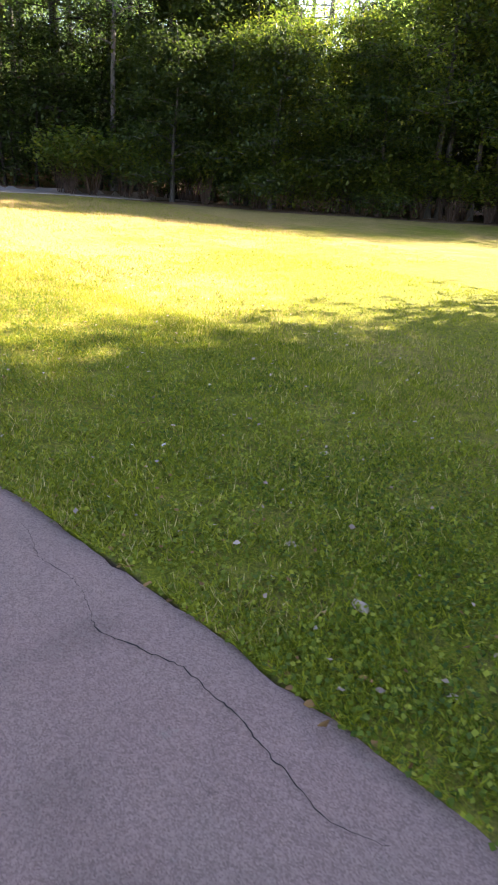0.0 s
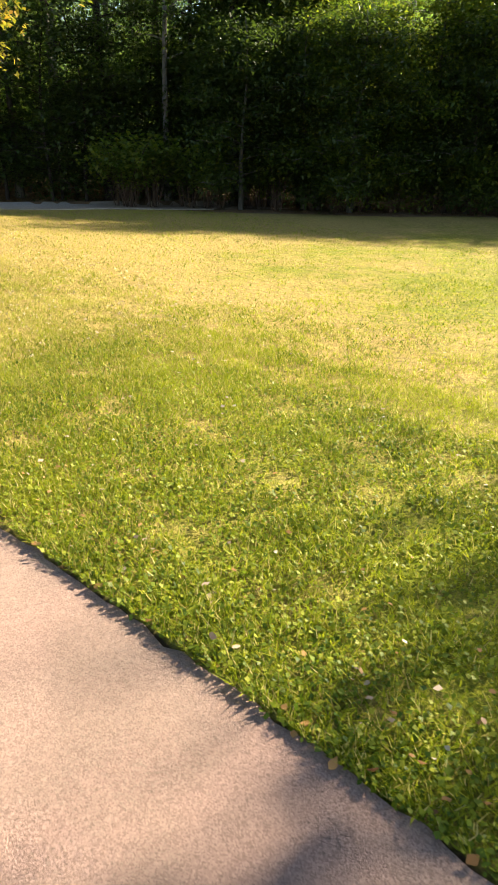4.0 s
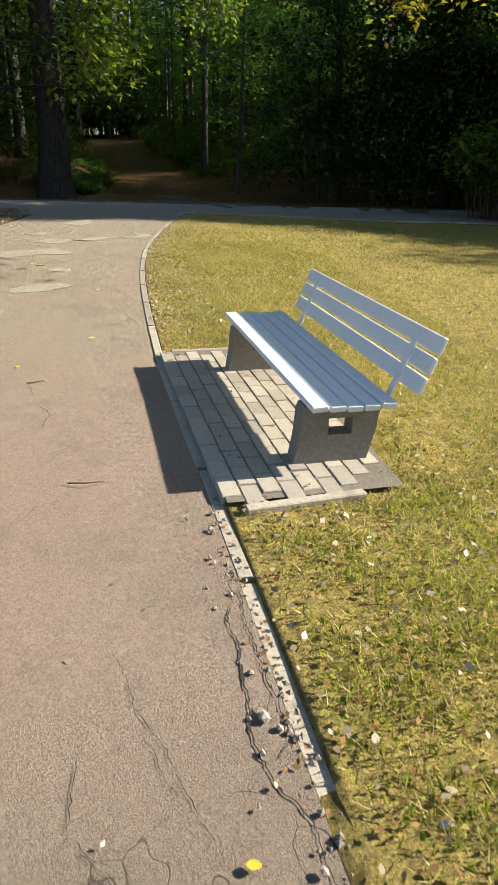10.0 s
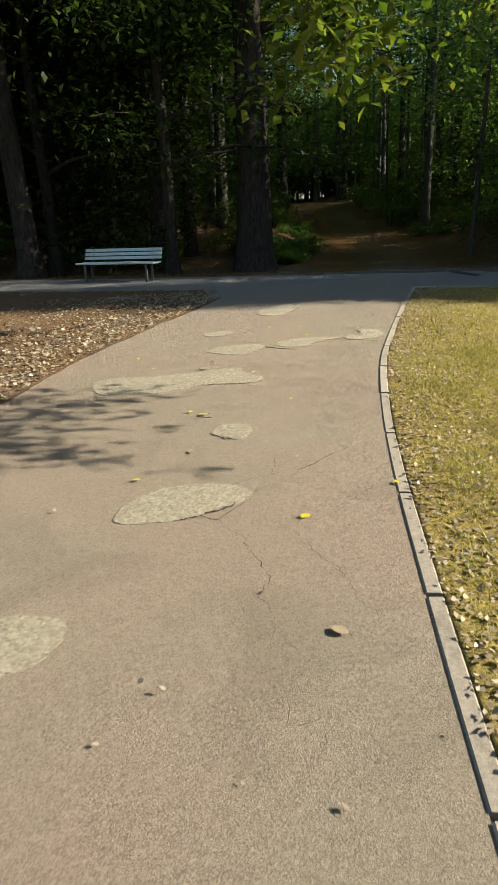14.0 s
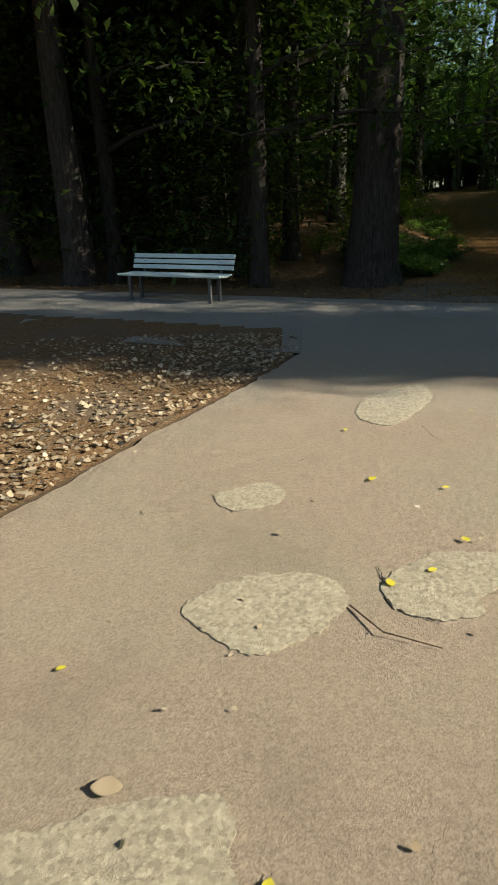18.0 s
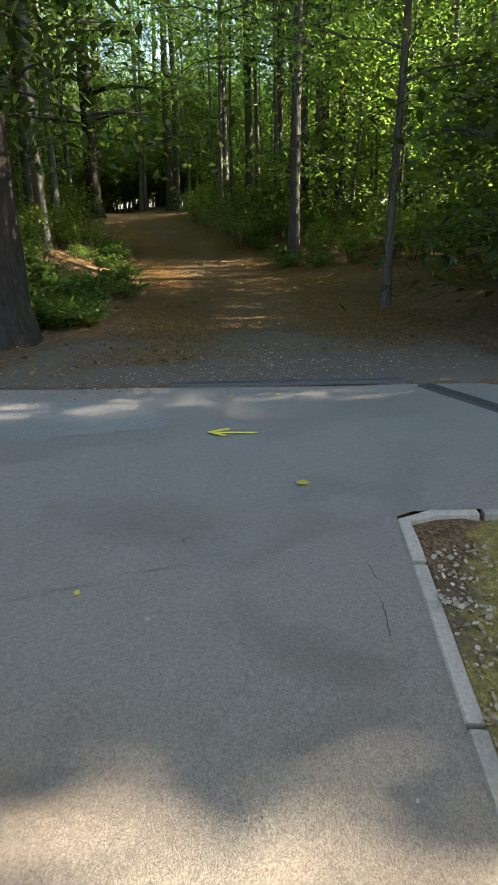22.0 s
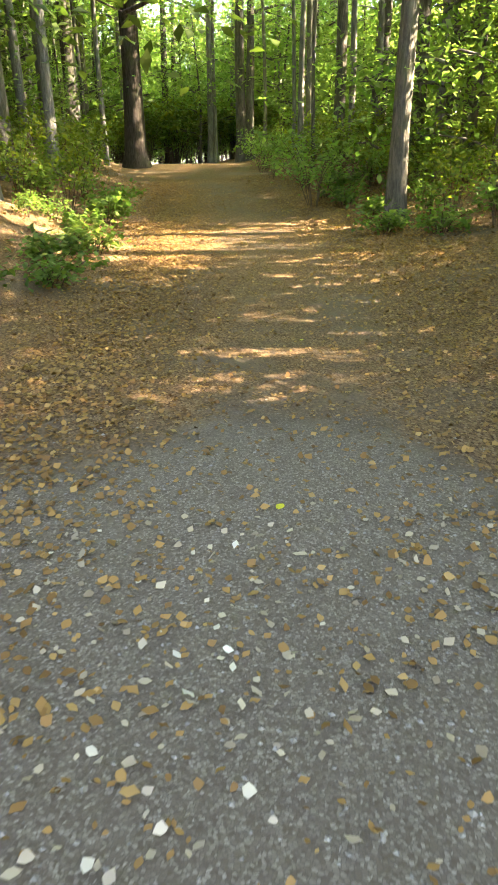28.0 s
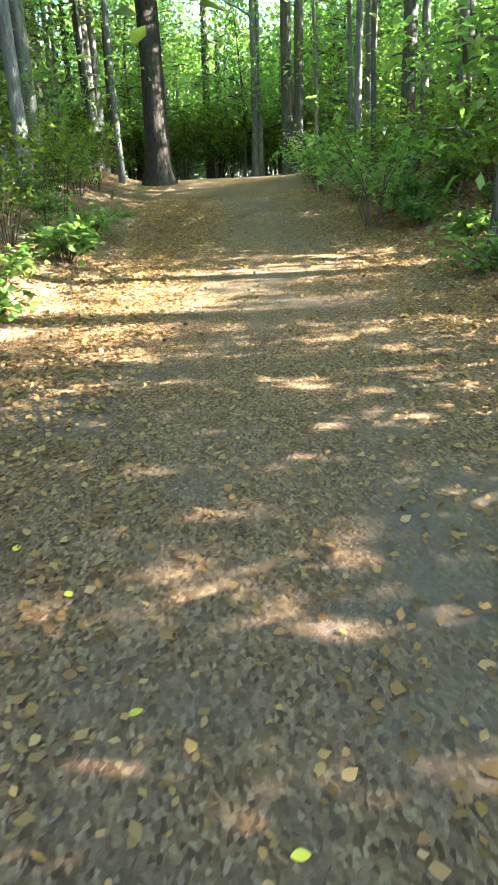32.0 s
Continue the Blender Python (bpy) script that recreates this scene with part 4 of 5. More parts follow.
# ---- the bench on its paving ----
def bench(name, label, slat, leg, at, turn, frame_legs):
    ob = thing(name, label, "bench", at, turn)
    long = 2.04
    # local x: along the bench, local y: towards its back
    seat = ((0.035, 0.432, 4), (0.125, 0.424, 1), (0.21, 0.418, 0), (0.295, 0.42, -2), (0.385, 0.43, -6)) if frame_legs else ((0.04, 0.364, 3), (0.136, 0.36, 1), (0.229, 0.356, 0), (0.322, 0.356, -1), (0.416, 0.362, -4))
    for y, z, tip in seat:
        part("slat", box(long, 0.078 if frame_legs else 0.086, 0.034, (0, y, z), 0.006, Matrix.Rotation(radians(tip), 4, "X")), slat, ob)
    back = [(0.47 + 0.035 * k, 0.53 + 0.088 * k) if frame_legs else (0.585 + 0.04 * k, 0.452 + 0.103 * k) for k in range(3)]
    rake = -17 if frame_legs else -21
    for y, z in back:
        part("slat", box(long, 0.026, 0.07 if frame_legs else 0.092, (0, y, z), 0.005, Matrix.Rotation(radians(rake), 4, "X")), slat, ob)
    for sx in (-0.78, 0.78):
        stay = part("back_stay", box(0.05, 0.012, 0.42 if frame_legs else 0.40, (sx, 0.49 if frame_legs else 0.583, 0.54 if frame_legs else 0.49), 0.002, Matrix.Rotation(radians(rake), 4, "X")), METAL if frame_legs else slat, ob, "painted flat steel stay")
        for y, z in back:
            for d in (-0.016, 0.016):
                bolt = bmesh.new()
                bmesh.ops.create_cone(bolt, cap_ends=True, segments=8, radius1=0.008, radius2=0.006, depth=0.006, matrix=Matrix.Translation((sx + d, y - 0.015, z)) @ Matrix.Rotation(radians(90 + rake), 4, "X"))
                part("bolt", bolt, METAL, stay)
    for sx in (-0.80, 0.80) if frame_legs else (-0.76, 0.84):
        if frame_legs:
            for y in (0.06, 0.36):
                part("leg", box(0.05, 0.05, 0.42, (sx, y, 0.2), 0.004), METAL, ob)
        else:
            bm = bmesh.new()
            out = [(-0.05, -0.03), (0.365, -0.03), (0.41, 0.17), (0.43, 0.332), (0.0, 0.332), (-0.012, 0.3), (-0.022, 0.15)]
            hole = [(0.14, 0.165), (0.275, 0.165), (0.275, 0.26), (0.14, 0.26)]
            ring = []
            for half in (-0.055, 0.055):
                ring.append(([bm.verts.new((sx + half, y, z)) for y, z in out], [bm.verts.new((sx + half, y, z)) for y, z in hole]))
            for (o, h), flip in zip(ring, (False, True)):
                quads = [(o[0], o[1], h[1], h[0]), (o[1], o[2], h[1]), (o[2], o[3], h[2], h[1]), (o[3], o[4], h[3], h[2]), (o[4], o[5], h[3]), (o[5], o[6], h[3]), (o[6], h[0], h[3]), (o[6], o[0], h[0])]
                for q in quads:
                    bm.faces.new(q if not flip else q[::-1])
            (o1, h1), (o2, h2) = ring
            for a, b in ((o1, o2), (h2, h1)):
                for i in range(len(a)):
                    j = (i + 1) % len(a)
                    bm.faces.new((a[j], a[i], b[i], b[j]))
            bmesh.ops.recalc_face_normals(bm, faces=bm.faces)
            part("leg", bm, leg, ob, "cast concrete leg with a square hole")
            part("bearer", box(0.07, 0.40, 0.012, (sx, 0.22, 0.336), 0.002), METAL, ob)
    return ob


BENCH_TURN = math.degrees(math.atan2(1.99, 0.39))
bench("park_bench", "pale grey painted slatted bench on concrete legs", PAINT, CONCRETE, (0.595, -3.615, 0.028), BENCH_TURN - 180, False)
bench("park_bench", "pale green slatted bench in the shade of the wood", PAINT_GREEN, CONCRETE, (-0.92, 13.55, hz(-0.92, 13.55)), -26.5, True)


# ---- kerb ----
def kerb():
    ob = thing("kerb", "weathered concrete edging stones along the path", "kerb", kind="structure")
    line = [p for p in resample(spline(RIGHT, 20), 1200) if -6.25 < p.y]
    line += [NEAR_EDGE + CROSS * s for s in np.arange(0.03, 12, 0.03)]
    d, piece = 0.0, [line[0]]
    r = random.Random(9)
    long = 1.0
    for a, b in zip(line, line[1:]):
        d += (b - a).length
        piece.append(b)
        if d > long or (b - NEAR_EDGE).length < 0.016:
            if r.random() > 0.0:
                verts, faces = [], []
                top = (0.009 if piece[0].y > -2.4 else 0.007) + r.uniform(-0.003, 0.003)
                if piece[0].y < -4.6:
                    top = 0.006 - 0.02 * (-4.6 - piece[0].y) / 1.6
                n = len(piece)
                sel = [piece[0].lerp(piece[1], 0.5), *piece[n // 4:-1:max(n // 4, 1)], piece[-1].lerp(piece[-2], 0.5)]
                for i, p in enumerate(sel):
                    way = (sel[min(i + 1, len(sel) - 1)] - sel[max(i - 1, 0)]).normalized()
                    side = Vector((way.y, -way.x, 0))
                    z = hz(p.x, p.y) + 0.012 * noise.noise(Vector((p.x * 0.8, p.y * 0.8, 0)))
                    for o, h in ((0.008, -0.1), (0.009, top - 0.007), (0.016, top), (0.07, top), (0.077, top - 0.005), (0.08, -0.1)):
                        verts.append((*(p + side * o).xy, z + h))
                for i in range(len(sel) - 1):
                    for k in range(5):
                        o = i * 6 + k
                        faces.append((o, o + 1, o + 7, o + 6))
                faces += [tuple(range(5, -1, -1)), tuple(range(len(verts) - 6, len(verts)))]
                part("kerb_stone", mesh("kerb_stone", verts, faces, KERB), None, ob)
            d, piece = 0.0, [b]


kerb()


# ---- gully ----
def gully(a, b):
    a, b = Vector((*a, 0)), Vector((*b, 0))
    way = (b - a).normalized()
    side = Vector((-way.y, way.x, 0))
    turn = math.degrees(math.atan2(way.y, way.x))
    ob = thing("drain_grating", "grey steel drain grating let in at the road's edge", "drain", (*a.xy, 0.004), turn)
    long, wide = (b - a).length, 0.13
    for y in (0.0, wide):
        part("frame_bar", box(long, 0.018, 0.03, (long / 2, y, 0), 0.002), METAL, ob)
    for k in range(3):
        part("bar", box(long, 0.006, 0.024, (long / 2, wide * (k + 1) / 4, 0), 0), METAL, ob)
    rung = mesh("rung", *tube([[((0, 0, 0), 0.004), ((0, wide, 0), 0.004)]], 5), METAL)
    for k in range(int(long / 0.031)):
        o = part("rung", rung, None, ob)
        o.location = (k * 0.031 + 0.015, 0, 0.004)
    part("channel", box(long, wide - 0.02, 0.01, (long / 2, wide / 2, -0.03), 0), CRACK, ob)


gully((4.4, 12.62), (6.55, 11.90))
gully((6.55, 11.72), (6.62, 10.7))


# ---- painted arrow ----
def arrow():
    ob = thing("road_arrow", "yellow painted arrow on the asphalt", "road marking", (4.27, 11.14, 0.012), math.degrees(math.atan2(-0.147, 0.326)))
    def bar(p, q, w):
        p, q = Vector((*p, 0)), Vector((*q, 0))
        s = Vector((-(q - p).y, (q - p).x, 0)).normalized() * w / 2
        n = 8
        v, f = [], []
        for i in range(n + 1):
            c = p.lerp(q, i / n)
            j = 1 + 0.25 * math.sin(i * 2.1 + p.x * 9)
            v += [c + s * j, c - s * j]
        f = [(2 * i, 2 * i + 1, 2 * i + 3, 2 * i + 2) for i in range(n)]
        return v, f
    for name, p, q in (("shaft", (0.02, 0), (0.36, 0.0)), ("barb", (0.0, 0.0), (0.15, 0.085)), ("barb", (0.0, 0.0), (0.13, -0.085))):
        part(name, mesh(name, *bar(p, q, 0.03), YELLOW), None, ob).location.z = 0.003 * (q[1] > 0) + 0.006 * (q[1] < 0)


arrow()


# ---- paving under the bench ----
def paving():
    ax = Vector((0.39, 1.99, 0)).normalized()      # along the bench
    ac = Vector((ax.y, -ax.x, 0))                  # away from the path
    origin = Vector((-0.08, -4.72, 0))
    ob = thing("paving", "grey concrete paving stones laid under the bench", "paving", kind="structure")
    r = random.Random(4)
    stone = [mesh("paving_stone", *slab(0.196 + 0.001 * k, 0.0975, 0.05, 0.004, k), PAVER) for k in range(4)]
    turn = math.degrees(math.atan2(ax.y, ax.x))
    for row in range(-1, 8):
        s = 0.05 + (0.1 if row % 2 else 0.0)
        while s < 2.45:
            d = 0.115 + row * 0.102
            if not (d > 0.75 and s > 1.6) and not (row > 5 and s < 0.2):
                p = origin + ax * (s + r.uniform(-0.003, 0.003)) + ac * d
                o = part("paving_stone", stone[r.randrange(4)], None, ob)
                o.matrix_world = pose(p.x, p.y, 0.011 + r.uniform(-0.003, 0.003), r.uniform(-1.0, 1.0), r.uniform(-0.8, 0.8), turn + r.uniform(-0.7, 0.7))
            s += 0.2025
    # edging stone across the near end
    p = origin + ac * 0.36 - ax * 0.05
    part("edging_stone", box(0.62, 0.055, 0.08, (0, 0, 0), 0.006), KERB, ob).matrix_world = pose(p.x, p.y, 0.0, 0, 0, turn - 86)
    p = origin + ac * 0.36 + ax * 2.52
    part("edging_stone", box(0.6, 0.055, 0.08, (0, 0, 0), 0.006), KERB, ob).matrix_world = pose(p.x, p.y, -0.002, 0, 0, turn - 90)
    # sandy bed in the joints
    bed = [origin + ax * s + ac * d for s, d in ((0.0, -0.02), (2.5, -0.02), (2.5, 0.75), (1.7, 0.95), (0.0, 0.9))]
    part("bed", mesh("bed", [(*q.xy, 0.03) for q in bed], [tuple(range(len(bed)))][0:1], SAND), None, ob, "sandy joints")


def slab(sx, sy, sz, b, seed):
    """A stone with chamfered, slightly worn top edges: verts and faces."""
    r = random.Random(seed)
    v = [(x * sx / 2, y * sy / 2, -sz / 2) for x, y in ((-1, -1), (1, -1), (1, 1), (-1, 1))]
    v += [(x * (sx / 2 - r.uniform(0, .003)), y * (sy / 2 - r.uniform(0, .003)), sz / 2 - b) for x, y in ((-1, -1), (1, -1), (1, 1), (-1, 1))]
    v += [(x * (sx / 2 - b - r.uniform(0, .002)), y * (sy / 2 - b - r.uniform(0, .002)), sz / 2 + r.uniform(-.001, .001)) for x, y in ((-1, -1), (1, -1), (1, 1), (-1, 1))]
    f = [(8, 9, 10, 11)]
    for o in (0, 4):
        f += [(o + k, o + (k + 1) % 4, o + 4 + (k + 1) % 4, o + 4 + k) for k in range(4)]
    return v, f


SAND = stone_material("joint_sand", (0.1, 0.083, 0.06), (0.21, 0.178, 0.135), 120)
paving()


# ---- worn asphalt: patches and cracks ----
def ragged(pts, n, amp, seed):
    """A closed ragged outline through the points."""
    p = [Vector((*q, 0)) for q in pts]
    out = []
    for i, a in enumerate(p):
        b = p[(i + 1) % len(p)]
        pa, pb = p[i - 1], p[(i + 2) % len(p)]
        side = (b - a).normalized()
        for k in range(n):
            t = k / n
            q = 0.5 * (2 * a + (b - pa) * t + (2 * pa - 5 * a + 4 * b - pb) * t * t + (3 * a - pa - 3 * b + pb) * t ** 3)
            w = sum(c * noise.noise(Vector((q.x * f, q.y * f, seed))) for c, f in ((0.5, 4), (0.4, 17), (0.3, 45)))
            out.append(q + Vector((-side.y, side.x, 0)) * w * amp)
    return out


def patch(pts, material, label, seed, lift=0.006):
    ring = ragged(pts, 24, 0.05, seed)
    c = sum(ring, Vector()) / len(ring)
    verts, faces, n = [], [], len(ring)
    for s, h in ((1.0, -0.02), (0.992, lift * 0.8), (0.95, lift), (0.6, lift + 0.002), (0.25, lift + 0.001)):
        for q in ring:
            p = c + (q - c) * s
            verts.append((p.x, p.y, hz(p.x, p.y) + h + 0.012 * noise.noise(Vector((p.x * 0.8, p.y * 0.8, 0)))))
    for j in range(4):
        faces += [(j * n + k, j * n + (k + 1) % n, (j + 1) * n + (k + 1) % n, (j + 1) * n + k) for k in range(n)]
    faces.append(tuple(4 * n + k for k in range(n)))
    return part("patch", mesh("patch", verts, faces, material, False), None, road, label)


OLD = "raised rough repair patch of pale asphalt"
patch([(-0.7, 3.25), (-0.36, 3.2), (-0.17, 3.12), (0.24, 3.28), (0.69, 3.23), (0.8, 3.44), (0.68, 3.62), (0.6, 3.9), (-0.04, 3.76), (-0.72, 3.78)], ASPHALT_PATCH, OLD, 1)
patch([(0.41, 4.76), (0.66, 4.48), (0.86, 4.54), (1.07, 4.77), (0.97, 5.02), (0.66, 5.0)], ASPHALT_PATCH, OLD, 2)
patch([(0.45, 5.84), (0.6, 5.64), (0.83, 5.79), (0.75, 6.0)], ASPHALT_PATCH, OLD, 3)
patch([(1.41, 7.3), (1.64, 7.0), (2.05, 7.6), (2.12, 8.1), (1.66, 7.8)], ASPHALT_PATCH, OLD, 4)
patch([(0.17, 1.86), (0.34, 1.72), (0.46, 1.85), (0.44, 2.0), (0.29, 2.07), (0.2, 1.98)], ASPHALT_PATCH, OLD, 5)
patch([(1.26, 4.98), (1.25, 4.79), (1.37, 4.69), (1.58, 4.71), (1.64, 4.84), (1.86, 4.97), (2.02, 5.04), (2.0, 5.14), (1.62, 5.22), (1.40, 5.12)], ASPHALT_PATCH, OLD, 6)
patch([(2.1, 4.96), (2.18, 4.88), (2.47, 4.92), (2.62, 5.14), (2.6, 5.44), (2.4, 5.48), (2.36, 5.16), (2.1, 5.1)], ASPHALT_PATCH, OLD, 7)
patch([(-0.45, 0.62), (-0.14, 0.58), (0.05, 0.66), (0.3, 0.82), (0.1, 1.02), (-0.2, 1.0), (-0.4, 0.86)], ASPHALT_PATCH, OLD, 8)
patch([(-1.2, -0.4), (-0.95, -0.52), (-0.68, -0.42), (-0.62, -0.2), (-0.9, -0.12), (-1.15, -0.2)], ASPHALT_PATCH, OLD, 9)
patch([(-1.79, -6.9), (-1.72, -6.84), (-1.63, -6.88), (-1.66, -6.97), (-1.75, -6.98)], ASPHALT_PATCH, "pale broken spot in the asphalt", 11)
patch([(2.9, 11.55), (3.4, 11.5), (3.75, 11.42), (4.02, 11.42), (4.1, 11.7), (3.85, 12.15), (3.3, 12.55), (2.6, 12.7)], ASPHALT_GREY, "smooth grey-green tarmac repair at the crossing", 10, 0.008)


def crack_line(pts, seed, wide, sway=1.0):
    """A jagged groove: verts and faces."""
    p = [Vector((*q, 0)) for q in pts]
    line = []
    r = random.Random(seed)
    for a, b in zip(p, p[1:]):
        n = max(2, int((b - a).length / 0.016))
        for k in range(n):
            q = a.lerp(b, k / n)
            s = (b - a).normalized()
            line.append(q + Vector((-s.y, s.x, 0)) * sway * (r.uniform(-0.009, 0.009) + 0.045 * noise.noise(Vector((q.x * 5, q.y * 5, seed)))))
    line.append(p[-1])
    v, f, m = [], [], len(line) - 1
    for i, q in enumerate(line):
        s = (line[min(i + 1, m)] - line[max(i - 1, 0)]).normalized()
        w = 0.36 * wide * (0.25 + 0.75 * math.sin(math.pi * min(max(i / m, 0.03), 0.97))) * r.uniform(0.5, 1.3) * (0.55 + 0.8 * abs(noise.noise(Vector((q.x * 11, q.y * 11, seed + 3.0)))) * 2)
        d = Vector((-s.y, s.x, 0)) * w / 2
        for e in (q + d, q - d):
            v.append((e.x, e.y, hz(e.x, e.y) + 0.005 + 0.012 * noise.noise(Vector((e.x * 0.8, e.y * 0.8, 0)))))
    f = [(2 * i, 2 * i + 1, 2 * i + 3, 2 * i + 2) for i in range(m)]
    return v, f


def wander(x, y, a, n, step, seed, turn=0.45):
    r = random.Random(seed)
    out = [(x, y)]
    for _ in range(n):
        a += r.uniform(-turn, turn)
        x, y = x + math.cos(a) * step, y + math.sin(a) * step
        out.append((x, y))
    return out


CRACKS = [  # x, y, way in degrees, steps, width
    (-0.75, -15.4, 80, 6, 0.005),
    (-2.9, -6.3, 0, 6, 0.005), (-1.2, -4.7, 20, 6, 0.005), (-0.9, -4.0, 60, 5, 0.005), (-0.75, -6.3, 75, 6, 0.005), (-0.95, -7.4, 85, 6, 0.006), (-0.8, -7.9, 80, 7, 0.006),
    (-0.05, 0.72, 60, 6, 0.008), (0.1, 0.6, -75, 8, 0.008), (0.3, 0.5, -55, 8, 0.007), (0.45, 0.3, 40, 8, 0.007), (0.9, 1.0, 50, 6, 0.005),
    (2.55, 6.0, 20, 5, 0.005), (1.6, 7.0, -40, 6, 0.006), (0.8, 6.2, 60, 4, 0.005), (2.2, 4.95, -60, 9, 0.01), (2.3, 4.7, -40, 6, 0.008), (0.75, 3.3, 20, 5, 0.006),
    (5.0, 11.2, 80, 5, 0.004), (5.3, 11.4, 90, 5, 0.004), (5.6, 11.1, 75, 5, 0.004)]
EDGE_CRACKS = [
    ([(-0.31, -5.17), (-0.35, -5.33), (-0.43, -5.47), (-0.45, -5.62), (-0.52, -5.86), (-0.57, -6.03), (-0.57, -6.14), (-0.54, -6.24), (-0.55, -6.39), (-0.57, -6.49)], 0.024),
    ([(-0.27, -5.18), (-0.34, -5.43), (-0.41, -5.68), (-0.43, -5.83), (-0.49, -6.08)], 0.016),
    ([(-0.59, -6.62), (-0.63, -6.74), (-0.67, -6.82), (-0.68, -6.93), (-0.67, -6.99), (-0.66, -7.06), (-0.68, -7.17)], 0.018),
    ([(-0.55, -6.66), (-0.59, -6.77), (-0.64, -6.87), (-0.66, -6.99)], 0.014),
    ([(-0.99, -9.09), (-1.01, -9.2), (-1.01, -9.31)], 0.014), ([(-1.08, -8.29), (-1.1, -8.46), (-1.08, -8.57)], 0.012), ([(-0.88, -8.19), (-0.84, -8.39)], 0.01)]
NET_CRACKS = [
    ([(-0.84, -6.28), (-0.86, -6.4), (-0.85, -6.59), (-0.84, -6.63)], 0.009), ([(-0.87, -5.79), (-0.83, -5.98), (-0.81, -6.14)], 0.008),
    ([(-1.11, -6.04), (-1.04, -6.19), (-0.98, -6.32)], 0.009), ([(-1.03, -6.58), (-1.01, -6.67), (-1.01, -6.75)], 0.009),
    ([(-1.08, -6.7), (-1.02, -6.78), (-0.99, -6.88), (-0.95, -6.93), (-0.94, -7.04), (-0.91, -7.14), (-0.9, -7.3)], 0.014),
    ([(-1.1, -6.55), (-1.12, -6.69), (-1.1, -6.88), (-1.08, -6.92), (-1.1, -7.01), (-1.13, -7.1), (-1.12, -7.3)], 0.011),
    ([(-0.92, -6.64), (-0.92, -6.71), (-0.93, -6.88), (-0.93, -6.92)], 0.009), ([(-0.82, -6.63), (-0.83, -6.75), (-0.85, -6.87), (-0.83, -6.94), (-0.81, -7.03), (-0.82, -7.16)], 0.011),
    ([(-0.81, -6.94), (-0.72, -6.98)], 0.007)]
MAIN_CRACKS = [
    ([(-1.38, -6.63), (-1.36, -6.69), (-1.3, -6.78), (-1.29, -6.85), (-1.29, -6.91), (-1.27, -6.97), (-1.29, -7.07), (-1.33, -7.3)], 0.011),
    ([(-1.41, -6.7), (-1.4, -6.79), (-1.38, -6.84), (-1.42, -6.93), (-1.42, -7.0), (-1.41, -7.04)], 0.008), ([(-1.73, -6.4), (-1.6, -6.44), (-1.47, -6.47)], 0.006),
    ([(-2.11, -7.41), (-2.06, -7.65), (-1.89, -7.78), (-1.82, -7.85)], 0.012), ([(-1.82, -7.85), (-1.69, -7.99), (-1.55, -8.17)], 0.008),
    ([(-1.55, -8.17), (-1.54, -8.33), (-1.61, -8.53), (-1.65, -8.71), (-1.57, -8.87), (-1.55, -8.99), (-1.52, -9.09), (-1.4, -9.22), (-1.36, -9.29), (-1.38, -9.37), (-1.32, -9.5)], 0.016),
    ([(-1.53, -8.24), (-1.45, -8.35), (-1.35, -8.48)], 0.009), ([(-1.18, -8.72), (-1.21, -8.97), (-1.19, -9.09), (-1.18, -9.16), (-1.21, -9.26)], 0.011), ([(-2.01, -9.19), (-1.98, -9.24), (-1.97, -9.29)], 0.014)]
OTHER_CRACKS = [
    ([(-3.3, -6.43), (-2.9, -6.4), (-2.4, -6.39), (-1.9, -6.36)], 0.012), ([(-1.5, -6.2), (-1.42, -6.5), (-1.2, -6.62)], 0.01), ([(-1.62, -7.3), (-1.5, -7.55), (-1.3, -7.7), (-1.24, -7.95)], 0.012), ([(-1.0, -7.3), (-1.06, -7.6), (-0.98, -7.9), (-0.94, -8.2)], 0.013), ([(-2.3, 0.2), (-1.8, 0.3), (-1.2, 0.22)], 0.01),
    ([(3.07, 6.95), (3.01, 6.71), (2.95, 6.54), (2.88, 6.37), (2.76, 6.21), (2.71, 6.07), (2.71, 6.0)], 0.02), ([(1.82, 7.04), (1.87, 6.89), (1.88, 6.69), (1.98, 6.57)], 0.012), ([(2.19, 8.16), (2.06, 7.86), (1.88, 7.5), (1.76, 7.31)], 0.014),
    ([(1.06, 1.41), (0.83, 1.24), (0.66, 1.1), (0.54, 0.97)], 0.014), ([(0.53, 1.35), (0.49, 1.16), (0.43, 1.04)], 0.012), ([(-0.84, -5.45), (-0.84, -5.7), (-0.81, -5.92), (-0.79, -6.11), (-0.78, -6.26)], 0.009), ([(-1.02, -5.78), (-1.07, -5.94), (-1.14, -6.13)], 0.009),
    ([(-0.68, -16.82), (-0.75, -17.05), (-0.66, -17.36), (-0.66, -17.65), (-0.69, -17.8), (-0.7, -17.99), (-0.64, -18.14)], 0.016), ([(-0.62, -16.2), (-0.68, -16.5), (-0.68, -16.82)], 0.007),
    ([(-0.72, -3.05), (-0.69, -3.18), (-0.69, -3.26), (-0.75, -3.44)], 0.014), ([(-0.73, -2.56), (-0.7, -2.71), (-0.71, -2.89)], 0.014), ([(-0.17, 0.73), (0.05, 0.53), (0.29, 0.74)], 0.014),
    ([(4.18, 10.68), (4.21, 10.42)], 0.008), ([(4.55, 10.57), (4.5, 10.24)], 0.006), ([(4.33, 9.06), (4.28, 8.92), (4.3, 8.85)], 0.014), ([(4.22, 8.82), (4.2, 8.75), (4.14, 8.6), (4.1, 8.5)], 0.014), ([(3.1, 11.5), (3.5, 11.44), (4.0, 11.4)], 0.012)]
